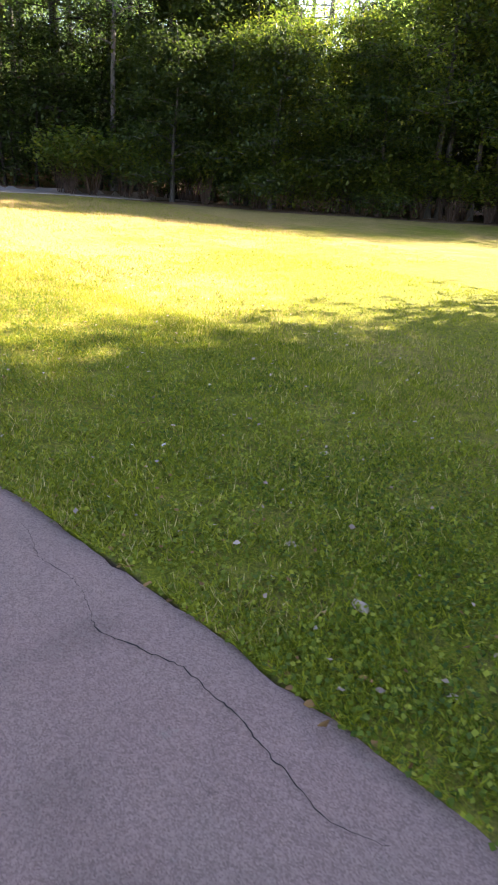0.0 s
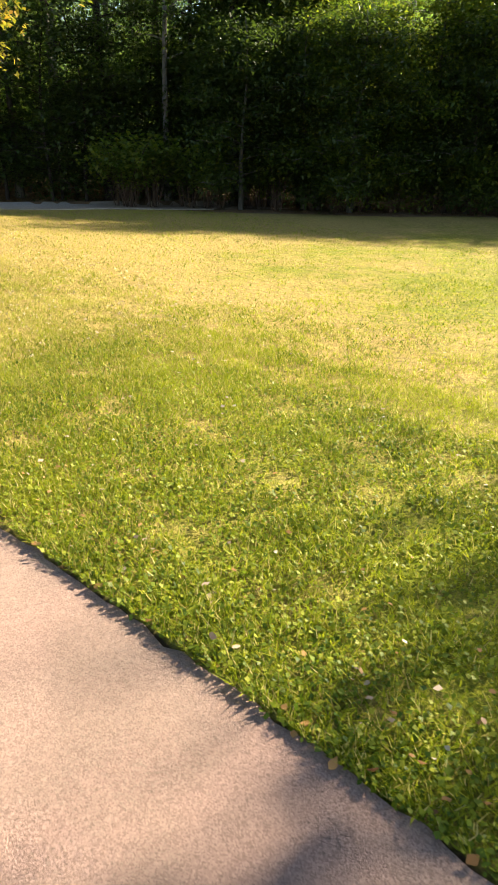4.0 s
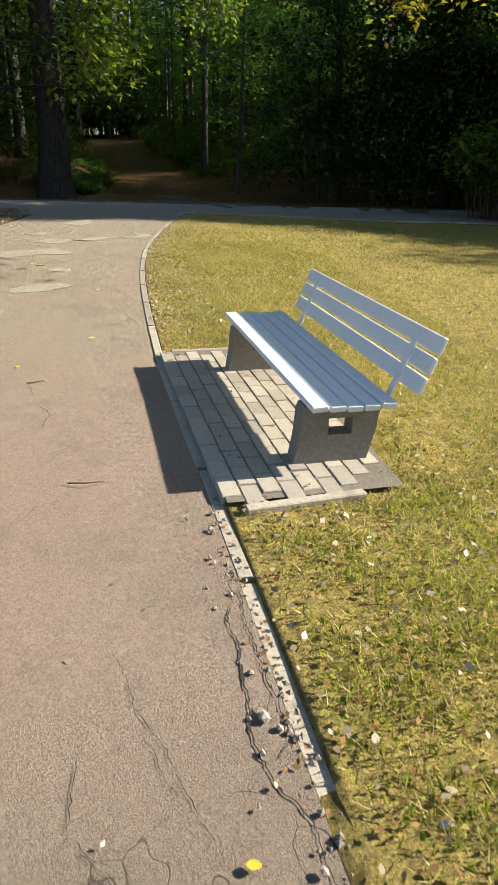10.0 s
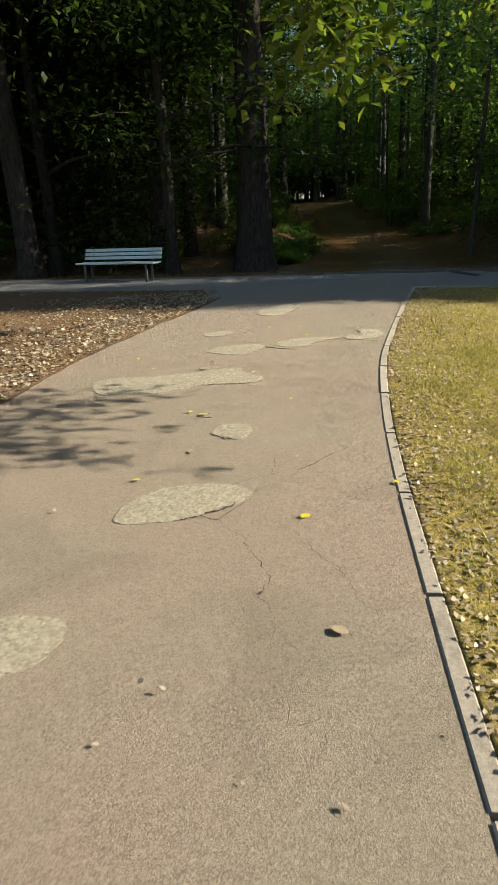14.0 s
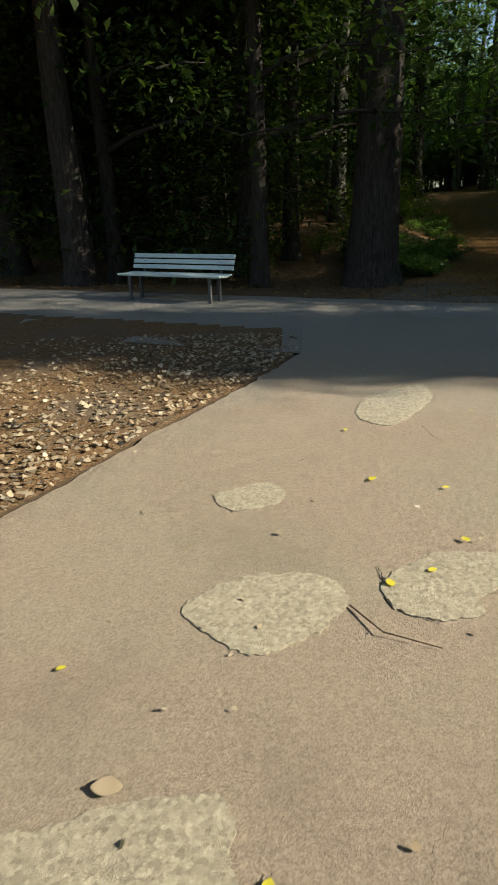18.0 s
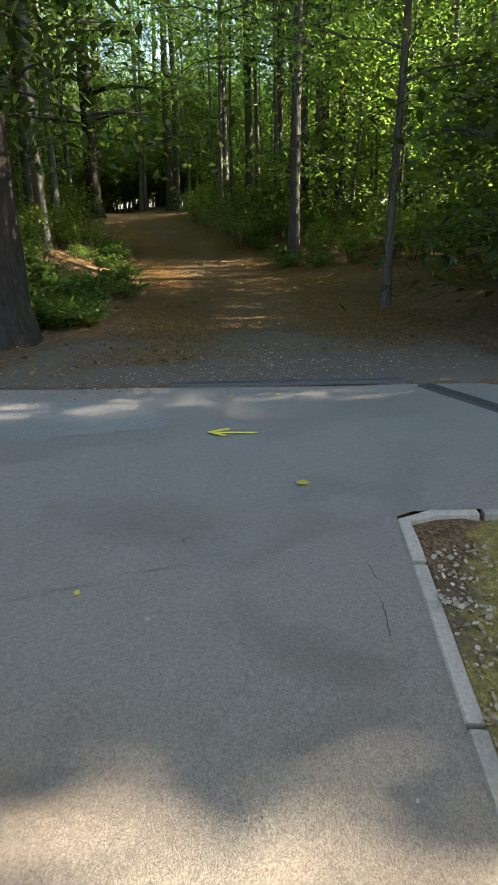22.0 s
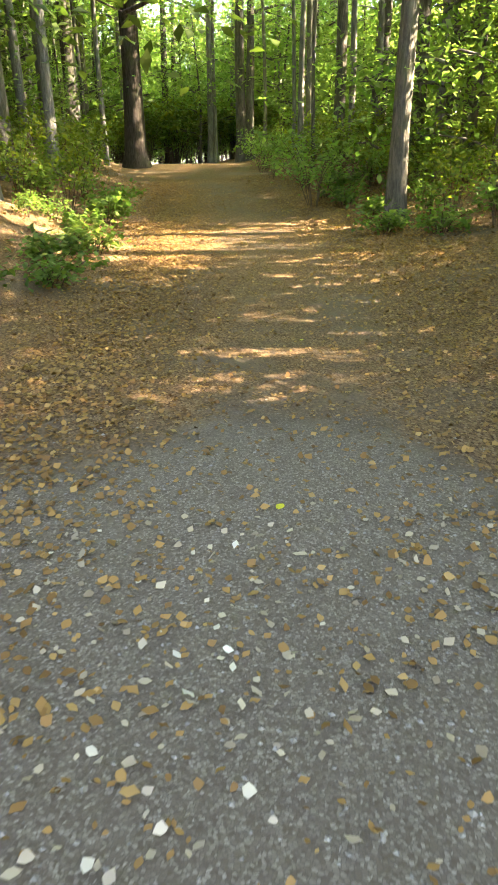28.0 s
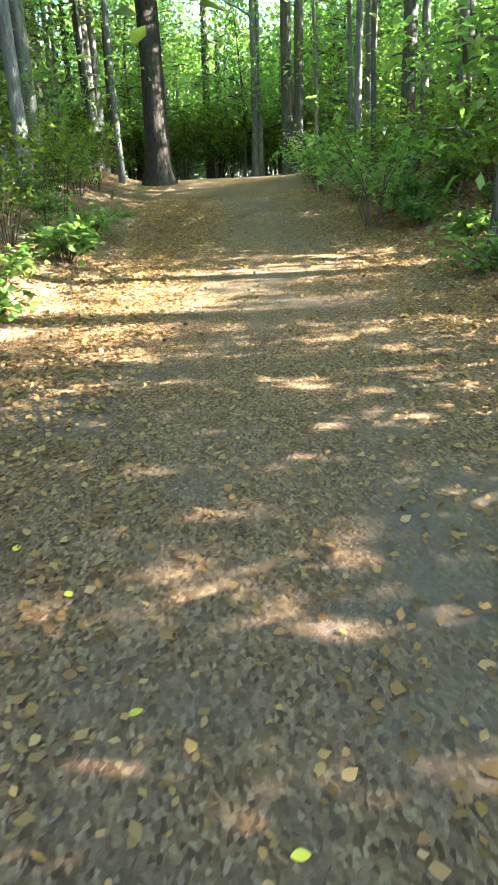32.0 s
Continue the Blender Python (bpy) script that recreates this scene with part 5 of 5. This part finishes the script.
for i, (pts, w) in enumerate(EDGE_CRACKS + NET_CRACKS + MAIN_CRACKS + OTHER_CRACKS):
    part("crack", mesh("crack", *crack_line(pts, 300 + i, w, 0.6), CRACK), None, road)
for i, (x, y, a, n, w) in enumerate(CRACKS):
    part("crack", mesh("crack", *crack_line(wander(x, y, radians(a), n, 0.14, i), i, w), CRACK), None, road)
for pts in (((0.41, 4.76), (0.5, 4.62), (0.68, 4.47)), ((1.24, 5.08), (1.25, 4.8), (1.4, 4.67)), ((0.16, 1.87), (0.25, 1.74), (0.36, 1.71)), ((-0.4, 3.2), (-0.18, 3.1)), ((0.22, 3.27), (0.7, 3.22)), ((2.36, 5.17), (2.36, 5.4)), ((-0.45, 0.62), (-0.14, 0.57), (0.06, 0.65), (0.32, 0.84)), ((1.42, 7.3), (1.63, 6.98)), ((0.44, 5.86), (0.6, 5.63)), ((1.88, 4.98), (2.2, 4.9), (2.45, 4.9))):
    part("crack", mesh("crack", *crack_line(pts, 3, 0.042), CRACK), None, road, "dark broken rim of a patch")


# ---- grass ----
def blades(name, n, xy, tall, wide, material, seed, label, flat=0.9):
    """Single bent blades as triangles on the given ground points."""
    q = np.random.default_rng(seed)
    n = len(xy)
    x, y = xy[:, 0], xy[:, 1]
    z = height(x, y) + 0.015
    a = q.uniform(0, 2 * np.pi, n)
    h = tall * q.uniform(0.4, 1.25, n)
    w = wide * q.uniform(0.6, 1.3, n)
    lean = q.uniform(0.1, flat, n)
    b = q.uniform(0, 2 * np.pi, n)
    p = np.stack([x, y, z], -1)
    d = np.stack([np.cos(a) * w, np.sin(a) * w, 0 * w], -1)
    tip = p + np.stack([np.cos(b) * h * lean, np.sin(b) * h * lean, h], -1)
    me = fast_mesh(name, np.stack([p - d, p + d, tip], 1), 3, material)
    return tagged(new(name, me), label, "grass", kind="stuff")


def lawn_points(n, reach, lo, hi, seed, power=1.6):
    """Ground points on the lawn, thickest beside the path and in clumps."""
    q = np.random.default_rng(seed)
    y = q.uniform(lo, hi, n)
    x = right_x(y) - 0.035 + reach * q.uniform(0, 1, n) ** power
    keep = (lawn_mask(x, y) > 0.4) & ((x - right_x(y) > 0.1 + 0.25 * q.uniform(0, 1, n)) | (y < -9.5))
    c = np.sin(x * 5.1 + 1.3 * np.sin(y * 3.7)) * np.sin(y * 4.3 + 1.7 * np.sin(x * 2.9)) + 0.6 * np.sin(x * 13 + y * 7) * np.sin(y * 11 - x * 5)
    keep &= q.uniform(-1.1, 1.4, n) < c + 0.5
    keep &= q.uniform(0, 1, n) > 0.5 * smooth(1.1 - (x - right_x(y)), 0, 1.0) * smooth(y, -2.5, 0.5)
    ax = (x - 0.6) * 0.98 - (y + 3.6) * 0.19
    al = (x - 0.6) * 0.19 + (y + 3.6) * 0.98
    keep &= ~((np.abs(al) < 1.28) & (ax > -0.7) & (ax < 0.36))
    return np.stack([x, y], -1)[keep]


p = lawn_points(130000, 4.5, -20, -8.5, 1)
blades("grass", 0, p, 0.034, 0.0032, GRASS, 2, "short green lawn grass beside the path", 1.8)
p = lawn_points(60000, 9.0, -20, -9, 3, 1.0)
blades("grass", 0, p, 0.034, 0.006, GRASS, 4, "short green lawn grass", 1.6)
p = lawn_points(110000, 4.5, -11.5, 8.5, 5)
blades("straw_grass", 0, p, 0.036, 0.0035, GRASS_DRY, 6, "sun-dried yellow lawn grass", 1.6)
p = lawn_points(30000, 5, -17.5, -9, 11)
blades("straw_grass", 0, p, 0.05, 0.003, GRASS_DRY, 12, "dry blades in the green lawn")
p = lawn_points(38000, 4.0, -11.5, -5, 7)
blades("grass", 0, p, 0.04, 0.0035, GRASS, 8, "green tufts in the dry lawn")
p = lawn_points(50000, 13.0, -11.5, 6.5, 9, 1.0)
blades("grass", 0, p, 0.035, 0.007, GRASS, 10, "yellow-green grass of the wide lawn", 1.6)


p = lawn_points(260000, 3.2, -10.5, 4.0, 13, 1.3)
blades("straw_grass", 0, p, 0.028, 0.0022, GRASS_DRY, 14, "matted dry stalks lying in the lawn", 2.4)
p = lawn_points(70000, 3.2, -10.5, 4.0, 15, 1.3)
blades("grass", 0, p, 0.03, 0.0022, GRASS, 16, "thin green blades in the dry lawn", 1.6)
p = lawn_points(200000, 3.4, -18.5, -9.5, 17, 1.3)
blades("grass", 0, p, 0.034, 0.0024, GRASS, 18, "dense green lawn grass beside the path", 1.6)


def clover(p, seed, size, label):
    """Small rounded leaves of low weeds among the grass."""
    q3 = np.random.default_rng(seed)
    xyz = np.stack([p[:, 0], p[:, 1], height(p[:, 0], p[:, 1]) + 0.012 + q3.uniform(0, 0.02, len(p))], -1)
    tagged(new("lawn_weeds", fast_mesh("lawn_weeds", leaf_cloud(xyz, 1, 0.004, size, 0.0, seed, 0.9), 4, CLOVER)), label, "weeds", kind="stuff")


CLOVER = leaf_material("leaf_clover", [(0.0, (0.03, 0.07, 0.008)), (0.6, (0.13, 0.18, 0.014)), (1.0, (0.3, 0.32, 0.03))], 0.35, 0.15)
clover(lawn_points(90000, 2.6, -18.5, -9.5, 19, 1.4), 20, 0.022, "clover and low weeds in the green lawn")
clover(lawn_points(9000, 3.0, -9.5, -4.0, 21, 1.4), 22, 0.02, "clover and low weeds in the dry lawn")


def weed(x, y, n, size, seed, label, material=GRASS_DRY, tall=0.03):
    q = np.random.default_rng(seed)
    xy = np.stack([x + q.normal(0, size, n), y + q.normal(0, size * 0.45, n)], -1)
    tagged(blades("weed", 0, xy, tall, 0.004, material, seed, label), category="weed")


weed(-1.82, -6.36, 700, 0.05, 31, "yellow-green tuft of moss in the asphalt", MOSS, 0.016)
weed(0.75, -3.3, 60, 0.12, 32, "weed between the paving stones")


# ---- fallen leaves, grit and twigs ----
def fallen(name, xy, size, material, seed, label, lift=0.012, curl=0.55):
    """Curled leaves lying on the ground: two folded quads each."""
    q = np.random.default_rng(seed)
    n = len(xy)
    x, y = xy[:, 0], xy[:, 1]
    z = height(x, y) + lift + q.uniform(0, 0.004, n)
    a = q.uniform(0, 2 * np.pi, n)
    s = size * q.uniform(0.55, 1.3, n)
    c1, c2 = q.uniform(-0.1, curl, n) * s, q.uniform(-0.1, curl, n) * s
    ux, uy = np.cos(a) * s, np.sin(a) * s
    wx, wy = -np.sin(a) * s * 0.36, np.cos(a) * s * 0.36
    tx, ty = q.normal(0, 0.35, n), q.normal(0, 0.4, n)
    P = lambda u, w, h: np.stack([x + ux * u + wx * w, y + uy * u + wy * w, z + h + s * (np.abs(tx) * 0.15 + np.abs(ty) * 0.1 + tx * u * 0.3 + ty * w * 0.15)], -1)
    ring = np.stack([P(-0.5, 0, c1 * 0.3), P(-0.2, -0.7, c2), P(0.12, -0.85, c2 * 0.6), P(0.5, 0.05, c1), P(0.1, 0.8, c1 * 0.7), P(-0.25, 0.75, c1)], 1)
    me = fast_mesh(name, ring, 6, material)
    return tagged(new(name, me), label, "fallen leaves", kind="stuff")


q = np.random.default_rng(77)


def some(n, lo, hi, fn):
    """Random ground points with lo < y < hi that pass fn, each at an x from fn."""
    y = q.uniform(lo, hi, n)
    return fn(y, n)


on_road = lambda y, n: np.stack([left_x(y) + (right_x(y) - left_x(y)) * q.uniform(0.02, 0.99, n), y], -1)
kerbside = lambda y, n: np.stack([right_x(y) - np.abs(q.normal(0, 0.05, n)) + 0.05, y], -1)
bank = lambda y, n: np.stack([left_x(y) - 0.02 - np.abs(q.normal(0, 1.6, n)), y], -1)
turf = lambda y, n: np.stack([right_x(y) + 0.08 + 4.5 * q.uniform(0, 1, n) ** 1.3, y], -1)
verge = lambda y, n: np.stack([right_x(y) + 0.08 + np.abs(q.normal(0, 0.55, n)), y], -1)
trail = lambda y, n: np.stack([track_x(y) + q.normal(0, 1.7, n), y], -1)
trail_edge = lambda y, n: np.stack([track_x(y) + np.where(q.uniform(0, 1, n) < 0.5, q.normal(-1.25, 0.5, n), q.normal(2.1, 0.75, n)), y], -1)

fallen("dry_leaves", some(230, -9, 9, on_road), 0.026, DEAD_PALE, 1, "small dry leaves and husks on the asphalt", 0.008)
fallen("dry_leaves", some(110, -9.8, -4.8, kerbside), 0.022, DEAD, 2, "brown leaves gathered along the path's edge", 0.004, 0.3)
fallen("dry_leaves", some(130, -20, -9.5, kerbside), 0.04, DEAD, 3, "brown leaves and soil at the path's broken edge", 0.01)
fallen("dry_leaves", some(10000, -5, 10.5, bank), 0.05, DEAD_PALE, 4, "sunlit dry leaves covering the bank")
fallen("dry_leaves", some(420, -19, -9, turf), 0.030, DEAD_PALE, 5, "pale leaves scattered on the lawn", 0.03)
fallen("dry_leaves", some(4600, -9.5, 8, turf), 0.032, DEAD_PALE, 6, "dry leaves scattered on the lawn", 0.016, 0.6)
fallen("dry_leaves", some(900, -9.8, -1, verge), 0.022, DEAD, 21, "crumbled brown leaves and soil in the lawn's edge", 0.02, 0.9)
fallen("dry_leaves", some(160, -18, -9.5, verge), 0.028, DEAD, 22, "dry leaves in the grass beside the path", 0.03)
fallen("dry_leaves", some(5200, -1.5, 9, verge), 0.027, DEAD_PALE, 7, "dry leaves lying behind the kerb", 0.007, 0.6)
fallen("dry_leaves", some(9000, 14.2, 30, trail), 0.03, DEAD, 8, "brown beech leaves on the forest track", 0.008)
fallen("dry_leaves", some(42000, 14.0, 32, trail_edge), 0.036, DEAD, 9, "thick brown leaf litter along the track", 0.012)
fallen("dry_leaves", some(1300, 12.4, 15, trail), 0.022, DEAD, 10, "pale dry leaves on the gravel", 0.01)
fallen("dry_leaves", some(1500, 12.4, 15.2, trail), 0.03, DEAD_PALE, 23, "pale dry leaves and bits on the gravel", 0.01)
wood = np.stack([q.uniform(-6, 18, 26000), q.uniform(13, 34, 26000)], -1)
wood = wood[(beyond(wood[:, 0], wood[:, 1]) > 0.4) & (np.abs(wood[:, 0] - track_x(wood[:, 1])) > 2.0)]
fallen("dry_leaves", wood, 0.05, DEAD, 11, "brown leaf litter under the trees", 0.01)


def single_leaf(x, y, turn, size, material, label, name="fallen_leaf"):
    """One oval leaf with a midrib fold, a stalk and upturned rim."""
    n, v, f = 9, [], []
    for i in range(n):
        t = i / (n - 1)
        w = 0.34 * math.sin(math.pi * min(t * 0.94 + 0.03, 1)) ** 0.8
        v += [(t - 0.5, -w, 0.16 * w + 0.10 * (t - 0.5) ** 2), (t - 0.5, 0, 0.02 + 0.3 * (t - 0.5) ** 2), (t - 0.5, w, 0.30 * w + 0.1 * (t - 0.5) ** 2)]
    for i in range(n - 1):
        for k in (0, 1):
            o = 3 * i + k
            f.append((o, o + 1, o + 4, o + 3))
    ob = thing(name, label, "leaf", (x, y, hz(x, y) + 0.012), turn, "single leaves")
    blade = part("blade", mesh("blade", [tuple(size * c for c in p) for p in v], f, material, True), None, ob)
    part("stalk", mesh("stalk", *tube([[((-0.5 * size, 0, 0.004), 0.0015), ((-0.8 * size, 0.03 * size, 0.002), 0.001)]], 4), TWIG), None, ob)
    return ob


YEL = "single yellow leaf fallen on the asphalt"
for i, (x, y, s) in enumerate(((-0.03, -1.58, 0.075), (-0.73, -2.2, 0.06), (0.38, -2.42, 0.09), (1.36, 6.03, 0.08), (1.69, 5.30, 0.06), (1.47, 5.03, 0.055), (1.27, 4.93, 0.07), (0.15, 2.35, 0.09), (0.75, 3.62, 0.06), (4.47, 10.0, 0.1), (0.06, 2.45, 0.06), (-0.2, 4.05, 0.05), (0.02, 4.4, 0.045), (-0.35, 4.6, 0.05), (1.75, 5.9, 0.05), (1.3, 6.9, 0.05), (2.3, 7.3, 0.04), (4.8, 12.05, 0.07), (5.2, 11.95, 0.06), (0.5, 0.45, 0.075), (1.1, 0.75, 0.06), (-0.35, 1.15, 0.06), (0.9, 2.6, 0.045), (6.3, 13.7, 0.06), (6.6, 15.2, 0.08), (7.0, 17.6, 0.07), (7.3, 18.4, 0.06), (6.9, 19.2, 0.07), (7.6, 18.0, 0.06), (3.05, 9.3, 0.05), (-0.72, -6.3, 0.05), (-1.05, -8.3, 0.05), (7.1, 18.9, 0.06))):
    single_leaf(x, y, i * 77 % 360, 0.8 * s if y < 12 else 0.62 * s, LEAF_YELLOW, YEL)
for i, (x, y, s) in enumerate(((0.3, 3.9, 0.09), (0.4, -0.5, 0.07), (0.0, 1.55, 0.07), (0.62, -1.55, 0.06), (-1.45, -6.3, 0.05), (0.159, -17.09, 0.06), (0.04, -17.54, 0.09), (1.02, -16.55, 0.07), (0.55, -15.1, 0.08), (-0.66, -10.9, 0.12), (0.33, -7.5, 0.06), (0.05, -7.84, 0.05), (1.25, -10.0, 0.09), (-0.5, -5.9, 0.05), (-0.4, -13.0, 0.07), (0.3, -16.4, 0.06), (-0.1, -18.0, 0.05), (-0.55, -12.6, 0.06), (3.6, 10.5, 0.03))):
    single_leaf(x, y, i * 131 % 360, s, DEAD_PALE, "single pale dry leaf lying on the ground")


def pebbles(name, xy, size, seed, label):
    q2 = np.random.default_rng(seed)
    x, y = xy[:, 0], xy[:, 1]
    s = size * q2.uniform(0.4, 1.3, len(x))
    c = np.stack([x, y, height(x, y) + 0.004 + s * 0.2], -1)
    base = np.array([(1, 0, 0), (0, 1, 0), (-1, 0, 0), (0, -1, 0), (0, 0, .7), (0, 0, -.7)])
    tri = np.array([(0, 1, 4), (1, 2, 4), (2, 3, 4), (3, 0, 4), (1, 0, 5), (2, 1, 5), (3, 2, 5), (0, 3, 5)])
    a = q2.uniform(0, 6.28, len(x))
    rot = np.stack([np.stack([np.cos(a), -np.sin(a), 0 * a], -1), np.stack([np.sin(a), np.cos(a), 0 * a], -1), np.stack([0 * a, 0 * a, 1 + 0 * a], -1)], 1)
    pts = (base[None] * q2.uniform(0.6, 1.2, (len(x), 6, 1))) @ np.swapaxes(rot, 1, 2) * s[:, None, None] + c[:, None]
    me = fast_mesh(name, pts[:, tri].reshape(-1, 3), 3, STONE)
    tagged(new(name, me), label, "gravel", kind="stuff")


g = np.stack([q.uniform(2.0, 9.0, 15000), q.uniform(11.4, 17.5, 15000)], -1)
v = beyond(g[:, 0], g[:, 1])
g = g[(v > 0.0) & (v < 3.6 + q.normal(0, 0.8, len(g))) & (np.abs(g[:, 0] - track_x(g[:, 1])) < 3.5)]
pebbles("gravel", g, 0.010, 5, "pale gravel spread beyond the road's edge")
pebbles("gravel", some(160, -9, -4.6, kerbside), 0.012, 6, "broken bits of asphalt by the path's edge")
pebbles("gravel", some(130, -9, 10, on_road), 0.007, 7, "small stones on the asphalt")
for i, (x, y, s) in enumerate(((-1.45, -6.3, 0.02), (-0.5, -5.91, 0.025), (-1.6, -6.6, 0.014), (-1.25, -6.75, 0.016), (-1.05, -6.9, 0.014), *[(float(right_x(y)) - 0.02 - 0.15 * ((k * 0.618) % 1), y + 0.07 * math.sin(k * 5.0), 0.007 + 0.009 * ((k * 0.382) % 1)) for k, y in enumerate(np.linspace(-6.6, -4.8, 15).tolist())])):
    bm = bmesh.new()
    bmesh.ops.create_icosphere(bm, subdivisions=1, radius=s)
    for vert in bm.verts:
        vert.co *= 1 + 0.7 * noise.noise(vert.co / s * 0.9 + Vector((i * 3.7, 0, 0)))
        vert.co.z *= 0.55
        vert.co.x *= 0.75
    me = bpy.data.meshes.new("stone")
    bm.to_mesh(me)
    bm.free()
    me.materials.append(KERB)
    ob = tagged(new("stone", me), "small pale stone lying on the asphalt", "stone")
    ob.location = (x, y, 0.004 + s * 0.5)
for pts in (((1.08, 4.77), (1.18, 4.58), (1.38, 4.5)), ((-0.75, -4.2), (-0.66, -4.26), (-0.58, -4.25)), ((-0.72, -2.6), (-0.6, -2.62)), ((0.1, 2.3), (0.2, 2.22))):
    line = [((x, y, hz(x, y) + 0.012 + 0.012 * (k % 2)), 0.004 - 0.001 * k) for k, (x, y) in enumerate(pts)]
    tagged(new("twig", mesh("twig", *tube([line], 5), TWIG, True)), "thin dry twig lying on the ground", "twig")


# ---- undergrowth ----
def shrub(seed, tall, wide, leaf, size, name="shrub", label="leafy green undergrowth shrub with thin stems"):
    r2 = random.Random(seed)
    ob = thing(name, label, "shrub", group="undergrowth")
    lines, ends = [], []
    for k in range(11):
        a, f = r2.uniform(0, 6.28), wide * r2.uniform(0.3, 1)
        top = Vector((math.cos(a) * f, math.sin(a) * f, tall * r2.uniform(0.5, 1)))
        mid = Vector((top.x * 0.4, top.y * 0.4, top.z * 0.6))
        lines.append([(Vector((top.x * 0.1, top.y * 0.1, -0.05)), 0.008), (mid, 0.006), (top, 0.003)])
        for t in (0.35, 0.6, 0.8, 1.0):
            ends.append(mid.lerp(top, t))
    part("stem", mesh("stem", *tube(lines, 4), TWIG), None, ob)
    part("foliage", fast_mesh("foliage", leaf_cloud(ends, 9, wide * 0.22, size, 0.15, seed, 0.75), 4, leaf), None, ob)
    return ob


shrubs = [shrub(1, 0.9, 0.5, LEAF_LOW, 0.10), shrub(2, 0.6, 0.5, LEAF_LOW, 0.12), shrub(3, 1.4, 0.7, LEAF_LIGHT, 0.11), shrub(4, 0.4, 0.5, LEAF_LOW, 0.09)]
r = random.Random(8)
spots = []
for y in np.arange(17.6, 38, 0.75):
    for side in (-1, 1):
        for _ in range(2):
            near_by = 2.9 if side < 0 else 3.1
            x = float(track_x(y)) + side * (near_by + abs(r.gauss(0, 1.5)))
            if side > 0 and y < 20.5:
                continue
            spots.append((x, float(y) + r.uniform(-0.3, 0.3)))
for _ in range(24):
    spots.append((r.uniform(2.6, 4.9), r.uniform(17.2, 20)))
for _ in range(36):
    spots.append((r.uniform(10.5, 18), r.uniform(19, 30)))
for _ in range(36):
    spots.append((r.uniform(-9, 2), r.uniform(17, 26)))
spots = [s for s in spots if beyond(*s) > 3.2 and abs(s[0] - float(track_x(s[1]))) > 1.9]
scatter([shrubs[0], shrubs[2]], [s for s in spots if not (2.9 < s[0] < 5.4 and s[1] < 21)], 0.5, 1.0, 12)
scatter([shrubs[1], shrubs[3]], [s for s in spots if 2.9 < s[0] < 5.4 and s[1] < 21] + [(float(track_x(y)) + k, y) for y, k in ((20.5, -2.2), (21.5, -2.4), (22.5, -2.1), (24, -2.5), (23.0, 2.3), (24.5, 2.5), (26.0, 2.3), (27.5, 2.6), (22.0, 2.9), (25.5, -2.3), (27.0, -2.4))], 0.6, 1.1, 13)
bright_shrub = shrub(5, 1.3, 0.8, LEAF_BEECH, 0.10)
for i in range(11):
    y = 25.5 + 0.95 * i
    x = float(track_x(y)) + 1.7 + abs(r.gauss(0, 0.7))
    m = place(bright_shrub, x, y, r.uniform(0, 360), r.uniform(0.6, 1.05), 0.05)
    if i:
        copy_thing(bright_shrub, m)
    else:
        bright_shrub.matrix_world = m
for i in range(60):
    t = 0.35 + 0.65 * r.random()
    x = float(np.interp(t, np.linspace(0, 1, 8), [p[0] for p in EDGE])) + r.uniform(0.2, 2.5)
    y = float(np.interp(t, np.linspace(0, 1, 8), [p[1] for p in EDGE])) + r.uniform(0.3, 2.0)
    if x > 10:
        copy_thing(shrubs[2], place(shrubs[2], x, y, r.uniform(0, 360), r.uniform(1.0, 1.9), 0.05))
for i in range(46):
    x, y = r.uniform(0, 19), r.uniform(45.5, 50)
    copy_thing(shrubs[2], place(shrubs[2], x, y, r.uniform(0, 360), r.uniform(1.3, 2.1), 0.05))
